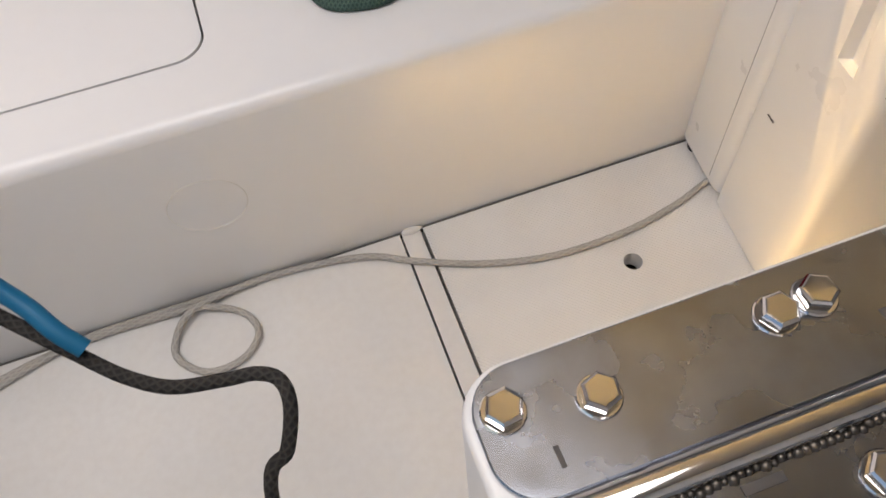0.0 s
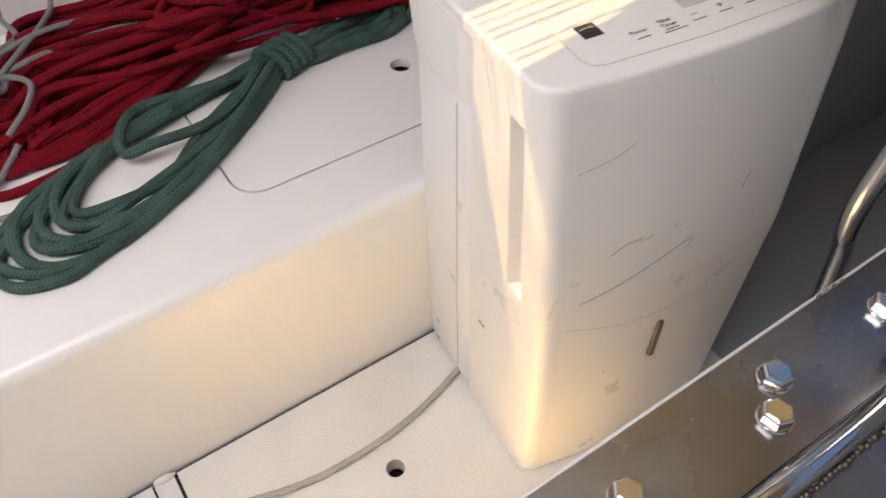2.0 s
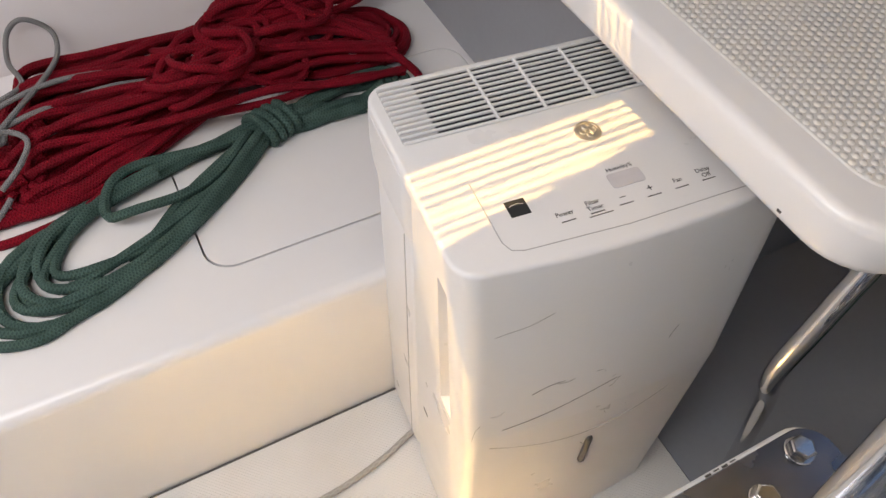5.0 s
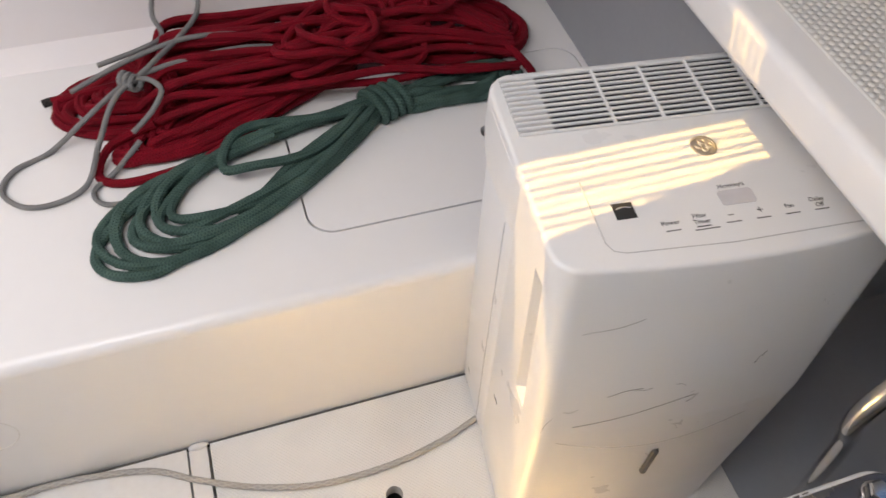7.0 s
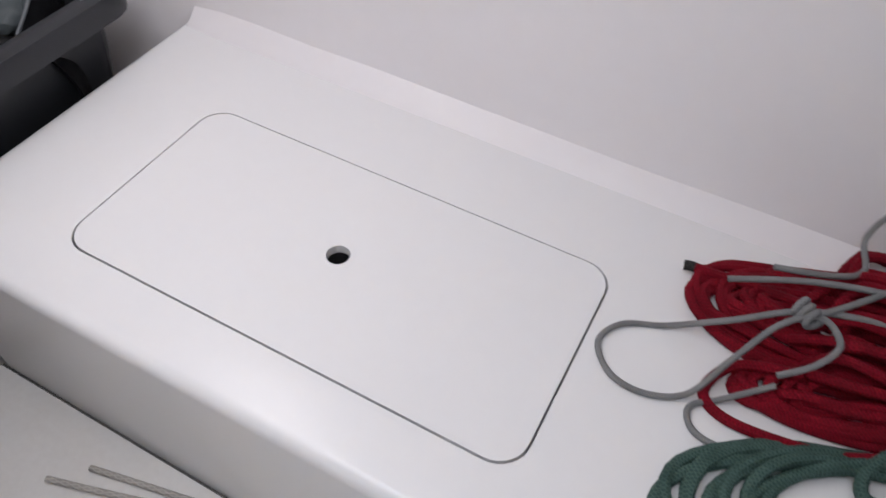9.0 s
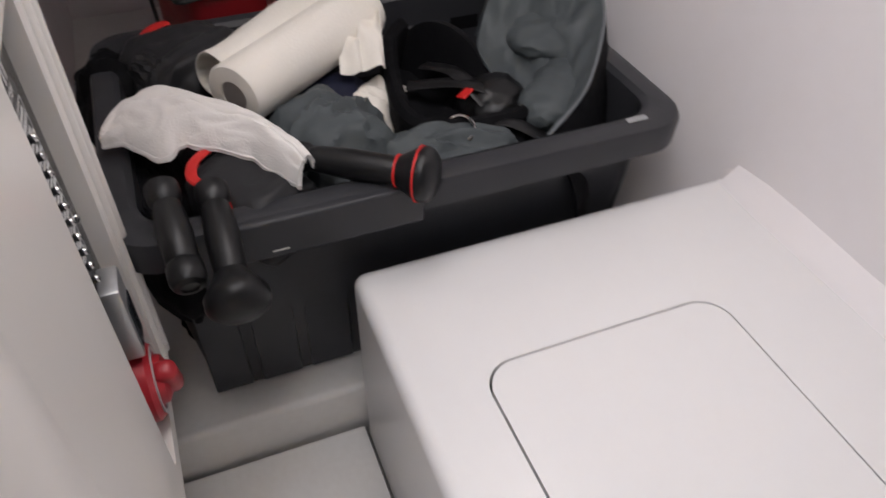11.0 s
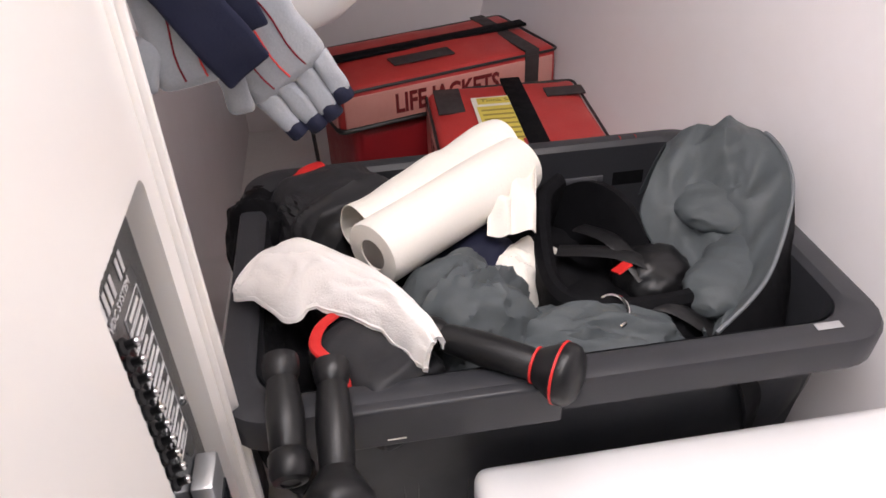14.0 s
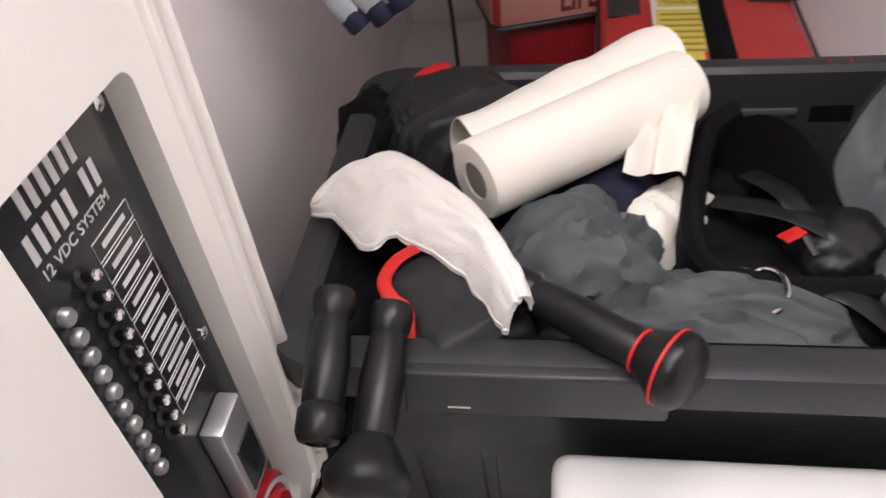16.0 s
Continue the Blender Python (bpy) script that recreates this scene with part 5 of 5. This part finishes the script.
def build_bag():
    bag = thing("open_bag", "black bag with grey lining lying open in the tote", "bag")
    left = spline([(-1.345, 0.325, 0.36), (-1.318, 0.335, 0.44), (-1.300, 0.335, 0.458), (-1.255, 0.296, 0.436), (-1.205, 0.268, 0.412), (-1.15, 0.288, 0.372), (-1.08, 0.290, 0.360), (-1.02, 0.272, 0.385)], 8)
    right = spline([(-1.33, 0.440, 0.40), (-1.305, 0.442, 0.468), (-1.26, 0.450, 0.484), (-1.199, 0.446, 0.476), (-1.14, 0.422, 0.456), (-1.047, 0.348, 0.425), (-0.994, 0.268, 0.405)], 8)

    def grade(line, v):
        k = v * (len(line) - 1)
        i = min(int(k), len(line) - 2)
        return line[i].lerp(line[i + 1], k - i)

    def lining(u, v):
        p = grade(left, v).lerp(grade(right, v), u)
        blend = min(max((v - 0.36) / 0.16, 0), 1)
        hollow = math.sin(math.pi * u) * (0.020 * (1 - blend) - 0.050 * (1 - 0.6 * u) * blend)
        q = p * 13 + Vector((u, 2 * v, 1.0))
        crease = (0.5 - abs(noise.noise(q))) * 0.034 + (0.5 - abs(noise.noise(q * 2.3))) * 0.013 + (0.5 - abs(noise.noise(q * 5.1))) * 0.004
        return p + Vector((0.3, -0.2, 0.9)).normalized() * (hollow + crease * math.sin(math.pi * min(max(u, 0.06), 0.94)))
    part("lining", sheet(lining, 56, 72, 0.003), GREY_NYLON, bag, "crinkled grey-green lining")

    part("lining_fold", crumple((-1.245, 0.388, 0.410), (0.085, 0.066, 0.032), rz=-30, amp=0.13, freq=12, seed=41), GREY_NYLON, bag, "bunched grey-green lining")
    part("lining_fold", crumple((-1.105, 0.345, 0.388), (0.080, 0.046, 0.028), rz=-48, amp=0.17, freq=12, seed=43), GREY_NYLON, bag)

    def shell(u, v):
        p = grade(right, 0.60 + 0.40 * v)
        drop = Vector((0.020 + 0.02 * v, -0.018 * (1 - v) + 0.034 * v, -0.140))
        bulge = Vector((0.010, 0.010, 0)) * math.sin(math.pi * u)
        return p + drop * u + bulge + Vector(noise.noise_vector(Vector((u * 3, v * 4, 7)))) * 0.006 * u
    part("shell", sheet(shell, 24, 40, 0.004), BLACK_WEB, bag, "black outer shell")
    part("zip", tube(None, [grade(right, 0.32 + 0.68 * i / 40) + Vector((0.001, 0, 0.003)) for i in range(41)], 0.0026, 6), surface("grey_zip", (0.13, 0.14, 0.15), 0.5), bag, "zip along the mouth")
    part("base", crumple((-1.14, 0.350, 0.215), (0.12, 0.060, 0.065), rz=-20, amp=0.08, freq=10, seed=37, sub=4), BLACK_WEB, bag)
    strap = thing("black_strap", "wide black strap hooked over the tote rim", "strap")
    path = spline([(-1.40, 0.325, 0.25), (-1.392, 0.325, 0.36), (-1.402, 0.325, 0.414), (-1.418, 0.325, 0.421), (-1.432, 0.325, 0.40)], 6)
    rings = [[p + Vector((o, w, 0)) for w, o in ((-0.024, -0.002), (0.024, -0.002), (0.024, 0.002), (-0.024, 0.002))] for p in path]
    part("band", loft(rings), BLACK_WEB, strap)
    for w in (-0.012, 0.012):
        part("stitch", tube(None, [p + Vector((0.003, w, 0.002)) for p in path[12:20]], 0.0008, 4), RED_TRIM, strap)

    har = thing("black_harness", "black padded harness with webbing and red tag in the tote", "harness")
    loop = spline([(-1.325, 0.196, 0.392), (-1.290, 0.164, 0.388), (-1.210, 0.142, 0.382), (-1.130, 0.130, 0.376), (-1.088, 0.146, 0.372), (-1.072, 0.200, 0.370), (-1.072, 0.260, 0.370), (-1.085, 0.300, 0.366)], 8)
    rings = []
    for i, p in enumerate(loop):
        d = (loop[min(i + 1, len(loop) - 1)] - loop[max(i - 1, 0)]).normalized()
        s = Vector((d.y, -d.x, 0)).normalized()
        rings.append([p + s * a + Vector((0, 0, b)) for a, b in ((-0.009, -0.050), (0.009, -0.050), (0.013, 0.0), (0.011, 0.022), (0.004, 0.030), (-0.004, 0.030), (-0.011, 0.022), (-0.013, 0.0))])
    part("belt", loft(rings), BLACK_WEB, har, "padded black belt")
    def back_pad(u, v):
        p = Vector((-1.318, 0.206, 0.33)).lerp(Vector((-1.165, 0.285, 0.33)), u)
        top = 0.105 * (1 - (2 * abs(u - 0.42)) ** 3 * 0.55)
        return p + Vector((0.30, -0.55, 0)) * 0.045 * (1 - v) + Vector((0, 0, top * v + 0.003 * math.sin(9 * u + 4 * v)))
    part("pad", sheet(back_pad, 24, 14, 0.014), BLACK_WEB, har, "stiff padded back")
    part("pouch", crumple((-1.160, 0.270, 0.360), (0.05, 0.045, 0.035), amp=0.12, freq=14, seed=33), RUBBER, har)
    part("lower_pad", crumple((-1.055, 0.225, 0.345), (0.035, 0.075, 0.035), rz=10, amp=0.14, freq=14, seed=35), BLACK_WEB, har)
    for a, b in (((-1.20, 0.16, 0.385), (-1.12, 0.30, 0.372)), ((-1.24, 0.20, 0.388), (-1.13, 0.25, 0.378)), ((-1.09, 0.20, 0.378), (-1.035, 0.29, 0.372))):
        p, q = Vector(a), Vector(b)
        mid = p.lerp(q, 0.5) + Vector((0, 0, 0.018))
        part("webbing", tube(None, spline([p, mid, q], 8), 0.013, 8, flat=0.18), RUBBER, har)
    part("red_tag", rbox((-0.009, -0.010, 0), (0.009, 0.010, 0.003), 0.001, m=Matrix.Translation((-1.125, 0.215, 0.402)) @ pose(0, 0, 0, 20, -20, 15)), RED_TRIM, har, "small red tag")
    ring = [(-1.058 + 0.026 * math.cos(a), 0.180 + 0.015 * math.sin(a), 0.398 + 0.008 * math.sin(a)) for a in [2 * math.pi * i / 24 for i in range(18)]]
    part("shackle", tube(None, ring, 0.0024, 10), CHROME, har, "bright steel hook")


build_bag()


def build_power_box():
    box = thing("power_adapter", "black power adapter box standing beside the tote", "adapter", (-1.075, -0.280, 0.080))
    part("case", rbox((-0.075, -0.032, 0), (0.035, 0.030, 0.135), 0.006, 3), CABLE_BLACK, box)
    part("lamp", lathe([(0.0022, 0), (0.0022, 0.001)], 10, pose(-0.045, 0.012, 0.1352)), GREEN_LED, box, "tiny green lamp")
    cable = thing("black_cable", "thin black cable trailing over the ledge and floor", "cable")
    pts = [(-1.06, -0.275, 0.10), (-1.035, -0.272, 0.084), (-1.00, -0.285, 0.083), (-0.970, -0.300, 0.083), (-0.955, -0.310, 0.05), (-0.925, -0.325, 0.0035), (-0.895, -0.298, 0.0035), (-0.86, -0.300, 0.0035), (-0.82, -0.33, 0.0035)]
    part("lead", tube(None, spline(pts, 8), 0.0028, 8), CABLE_BLACK, cable)
    hang = thing("hanging_wire", "thin black wire hanging from the sink", "wire")
    part("lead", tube(None, spline([(-1.62, -0.165, 0.86), (-1.60, -0.17, 0.62), (-1.575, -0.145, 0.45), (-1.55, -0.135, 0.25), (-1.53, -0.13, 0.083)], 8), 0.0032, 8), CABLE_BLACK, hang)


build_power_box()


def life_jacket_bag(at, size, m_turn, label, letters, leaflet=False):
    bag = thing("life_jacket_bag", label, "life jacket bag", group="red life jacket bags")
    l, w, h = size
    m = Matrix.Translation(at) @ m_turn

    def box(name, a, b, r, mat, lab="", parent=bag):
        bm = rbox(a, b, r, 3, m=m)
        return part(name, bm, mat, parent, lab)
    body = bmesh.new()
    rbox((-w / 2, -l / 2, -h / 2), (w / 2, l / 2, h / 2), 0.014, 4, body)
    bmesh.ops.subdivide_edges(body, edges=[e for e in body.edges if e.calc_length() > 0.06], cuts=7, use_grid_fill=True)
    for v in body.verts:
        u = 1 - (2 * v.co.x / w) ** 2
        t = 1 - (2 * v.co.y / l) ** 2
        if abs(v.co.z) > h * 0.40:
            v.co.z += math.copysign(0.010 * max(0, u) * max(0, t), v.co.z) + 0.0035 * noise.noise(v.co * 16)
        else:
            v.co += v.normal * 0.003 * noise.noise(v.co * 20)
    bmesh.ops.transform(body, matrix=m, verts=body.verts)
    part("body", body, RED_BAG, bag)
    box("front_band", (w / 2 - 0.002, -l / 2 + 0.012, -h / 2 + 0.01), (w / 2 + 0.0022, l / 2 - 0.012, h / 2 - 0.014), 0.002, PINK_VINYL, "faded pinkish vinyl front")
    box("side_band", (-w / 2 + 0.012, -l / 2 - 0.0022, -h / 2 + 0.01), (w / 2 - 0.012, -l / 2 + 0.002, h / 2 - 0.014), 0.002, PINK_VINYL, "faded pinkish vinyl side")
    edge = [m @ Vector((x, y, h / 2 - 0.004)) for x, y in rrect(-w / 2 - 0.001, -l / 2 - 0.001, w / 2 + 0.001, l / 2 + 0.001, 0.014, 4)]
    part("piping", tube(None, edge, 0.0028, 6, True), CABLE_BLACK, bag, "black piping")
    low = [m @ Vector((x, y, -h / 2 + 0.006)) for x, y in rrect(-w / 2 - 0.001, -l / 2 - 0.001, w / 2 + 0.001, l / 2 + 0.001, 0.014, 4)]
    part("zip", tube(None, low, 0.0048, 6, True), CABLE_BLACK, bag, "black zip")
    if letters:
        ey = Vector((0, 1, 0))
        f = m @ Matrix(((0, 0, 1, w / 2 + 0.0026), (1, 0, 0, letters[1]), (0, 1, 0, -0.004), (0, 0, 0, 1)))
        lettering("letters", letters[0], letters[2], f, LETTER_RED, bag, 0.0003, stretch=0.72, bold=0.0016)
        f = m @ Matrix(((1, 0, 0, 0.0), (0, 0, -1, -l / 2 - 0.0026), (0, 1, 0, -0.004), (0, 0, 0, 1)))
        lettering("side_letters", "LIFE", letters[2], f, LETTER_RED, bag, 0.0003, stretch=0.78, bold=0.0016)
    return bag, m, box


def build_bags():
    t1 = pose(0, 0, 0, 0, 0, 16.5)
    bag, m, box = life_jacket_bag((-1.930, 0.094, 0.350), (0.475, 0.245, 0.085), t1, "red life jacket bag with black strap stacked on another", ("LIFE JACKETS", -0.012, 0.054))
    box("strap", (-0.03, -0.236, 0.050), (0.0, 0.236, 0.0565), 0.001, BLACK_WEB, "black strap")
    box("strap_end", (-0.03, -0.2385, -0.05), (0.0, -0.2315, 0.052), 0.001, BLACK_WEB)
    box("cross_strap", (-0.120, 0.160, 0.0450), (0.1255, 0.192, 0.0490), 0.001, SMUDGE, "dark cross strap")
    box("cross_end", (0.1230, 0.160, -0.035), (0.1260, 0.192, 0.0470), 0.001, SMUDGE)
    box("smudge", (0.03, -0.10, 0.0500), (0.07, 0.03, 0.0525), 0.0005, SMUDGE, "dark smudge")
    lower = thing("red_bag", "deep red soft bag under the life jacket bag", "bag")
    part("body", rbox((-0.112, -0.215, -0.112), (0.112, 0.215, 0.112), 0.022, 4, m=Matrix.Translation((-1.935, 0.100, 0.193)) @ pose(0, 0, 0, 0, 0, 16.5)), RED_DARK, lower)
    part("buckle", rbox((0.112, -0.015, -0.01), (0.117, 0.018, 0.07), 0.003, 2, m=Matrix.Translation((-1.935, 0.100, 0.193)) @ pose(0, 0, 0, 0, 0, 16.5)), CABLE_BLACK, lower)
    bag2, m2, box2 = life_jacket_bag((-1.668, 0.216, 0.2145), (0.295, 0.30, 0.265), pose(0, 0, 0, 0, 2, -2), "red life jacket bag with leaflet and black strap behind the tote", None)
    h = 0.265 / 2
    box2("strap", (-0.150, 0.00, h + 0.0065), (0.151, 0.038, h + 0.0125), 0.001, BLACK_WEB, "black strap")
    box2("smudge", (-0.10, 0.075, h + 0.0062), (-0.065, 0.15, h + 0.0092), 0.0008, SMUDGE, "dark smudge")
    box2("smudge", (-0.13, -0.135, h + 0.0035), (-0.03, -0.085, h + 0.0075), 0.0008, SMUDGE, "dark smudge")
    f = m2 @ Matrix(((1, 0, 0, 0.0), (0, 0, -1, -0.1475 - 0.003), (0, 1, 0, 0.075), (0, 0, 0, 1)))
    lettering("side_letters", "LIFE", 0.06, f, LETTER_RED, bag2, 0.0003, stretch=0.8)
    leaf = thing("leaflet", "yellow safety leaflet tucked under the bag strap", "leaflet")
    def sheet_box(name, a, b, mat, lab=""):
        part(name, rbox(a, b, 0, m=m2), mat, leaf, lab)
    sheet_box("sheet", (-0.075, -0.070, h + 0.0105), (0.150, 0.030, h + 0.0112), LABEL_WHITE)
    sheet_box("field", (-0.035, -0.064, h + 0.0112), (0.140, 0.026, h + 0.0118), LABEL_YELLOW, "yellow field")
    sheet_box("heading", (-0.070, -0.060, h + 0.0112), (-0.045, 0.024, h + 0.0118), LABEL_YELLOW)
    for i in range(7):
        sheet_box("text_bar", (-0.022 + 0.018 * i, -0.058, h + 0.0118), (-0.016 + 0.018 * i, 0.018 - 0.01 * (i % 3), h + 0.0122), surface("leaflet_print", (0.35, 0.27, 0.06), 0.6, relief=0))
    sheet_box("stamp", (0.095, -0.005, h + 0.0118), (0.125, 0.018, h + 0.0124), RED_BAG, "small red mark")
    f = m2 @ Matrix(((0, -1, 0, -0.0575), (1, 0, 0, -0.018), (0, 0, 1, h + 0.0122), (0, 0, 0, 1)))
    lettering("heading_text", "Think Safe", 0.017, f, surface("heading_print", (0.2, 0.15, 0.03), 0.6, relief=0), leaf, 0.0002)


build_bags()


def build_sink():
    sink = thing("sink_bowl", "white moulded underside of a sink bowl", "sink")
    rings = []
    for z, s in ((0.645, 0.30), (0.648, 0.55), (0.658, 0.76), (0.680, 0.90), (0.725, 0.975), (0.81, 1.0), (1.36, 1.04)):
        rings.append([(x, y, z) for x, y in rrect(-1.44 - 0.20 * s, -0.19 - 0.155 * s, -1.44 + 0.20 * s, -0.19 + 0.155 * s, 0.11 * s, 8)])
    part("bowl", loft(rings), GELCOAT, sink)
    part("plug_mark", lathe([(0.004, 0), (0.004, 0.0006)], 12, pose(-1.30, -0.14, 0.661)), SCRATCH, sink)


build_sink()


def sailing_glove(at, turn, pair):
    glove = thing("sailing_glove", "grey fingerless sailing glove with navy strap hung on the wall", "glove", group="gloves hung on the wall")
    m = Matrix.Translation(at) @ turn

    def soft(name, a, b, r, mat, lab="", seed=0.0, mm=Matrix.Identity(4)):
        bm = rbox(a, b, r, 4)
        bmesh.ops.subdivide_edges(bm, edges=[e for e in bm.edges if e.calc_length() > 0.012], cuts=3, use_grid_fill=True)
        for v in bm.verts:
            v.co += Vector(noise.noise_vector(v.co * 45 + Vector((seed, 0, 0)))) * 0.0035
        bmesh.ops.transform(bm, matrix=m @ mm, verts=bm.verts)
        return part(name, bm, mat, glove, lab)
    soft("palm", (-0.042, -0.013, -0.085), (0.042, 0.013, 0.01), 0.012, GLOVE_GREY, "", 1)
    soft("cuff", (-0.036, -0.016, 0.0), (0.036, 0.016, 0.055), 0.013, NAVY, "navy cuff", 2)
    if pair:
        soft("strap", (-0.044, 0.011, -0.060), (-0.010, 0.017, 0.025), 0.003, NAVY, "navy wrist strap", 3, pose(0, 0, 0, 0, 18, 0))
    for i in range(0 if pair else 4):
        x = -0.031 + 0.0207 * i
        mm = pose(x, 0.002, -0.080, 8, 4 * (i - 1.5), 0)
        finger = soft("finger", (-0.0098, -0.0085, -0.040 - 0.006 * (i in (1, 2))), (0.0098, 0.0085, 0.004), 0.006, GLOVE_GREY, "", 4 + i, mm)
        bm = loft([[m @ mm @ Vector((r * math.cos(t), r * math.sin(t), -0.044 - 0.006 * (i in (1, 2)) + dz)) for t in [2 * math.pi * k / 12 for k in range(12)]] for r, dz in ((0.0088, 0.012), (0.0103, 0.010), (0.0105, -0.001), (0.0092, -0.003), (0.0080, 0.004), (0.001, 0.006))], cap=(True, True))
        part("finger_end", bm, NAVY, finger, "navy open finger end")
    if pair:
        soft("strap_flap", (-0.023, 0.017, -0.085), (0.023, 0.026, 0.030), 0.008, NAVY, "wide navy closing flap", 12, pose(0, 0, 0, 0, 24, 0))
    soft("thumb", (-0.012, -0.011, -0.045), (0.012, 0.011, 0.0), 0.008, GLOVE_GREY, "", 9, pose(0.036, 0.002, -0.035, 10, -22, 0))
    for k in range(3):
        x = -0.018 + 0.018 * k
        part("seam", tube(None, [m @ Vector((x + 0.002 * math.sin(i), 0.0145, -0.075 + 0.012 * i)) for i in range(7)], 0.0007, 4), RED_TRIM if k % 2 else ROPE_RED, glove, "reddish stitched seam")




def hang(down, face):
    z = -Vector(down).normalized()
    y = Vector(face)
    y = (y - z * y.dot(z)).normalized()
    x = y.cross(z)
    return Matrix(((x.x, y.x, z.x, 0), (x.y, y.y, z.y, 0), (x.z, y.z, z.z, 0), (0, 0, 0, 1)))


sailing_glove((-1.030, -0.158, 0.770), hang((-0.02, 0.50, -0.86), (1.0, 0.05, 0.25)) @ Matrix.Scale(0.86, 4), 0)
sailing_glove((-1.005, -0.188, 0.795), hang((-0.02, 0.10, -0.99), (1.0, 0.15, 0.2)) @ Matrix.Scale(0.86, 4), 1)
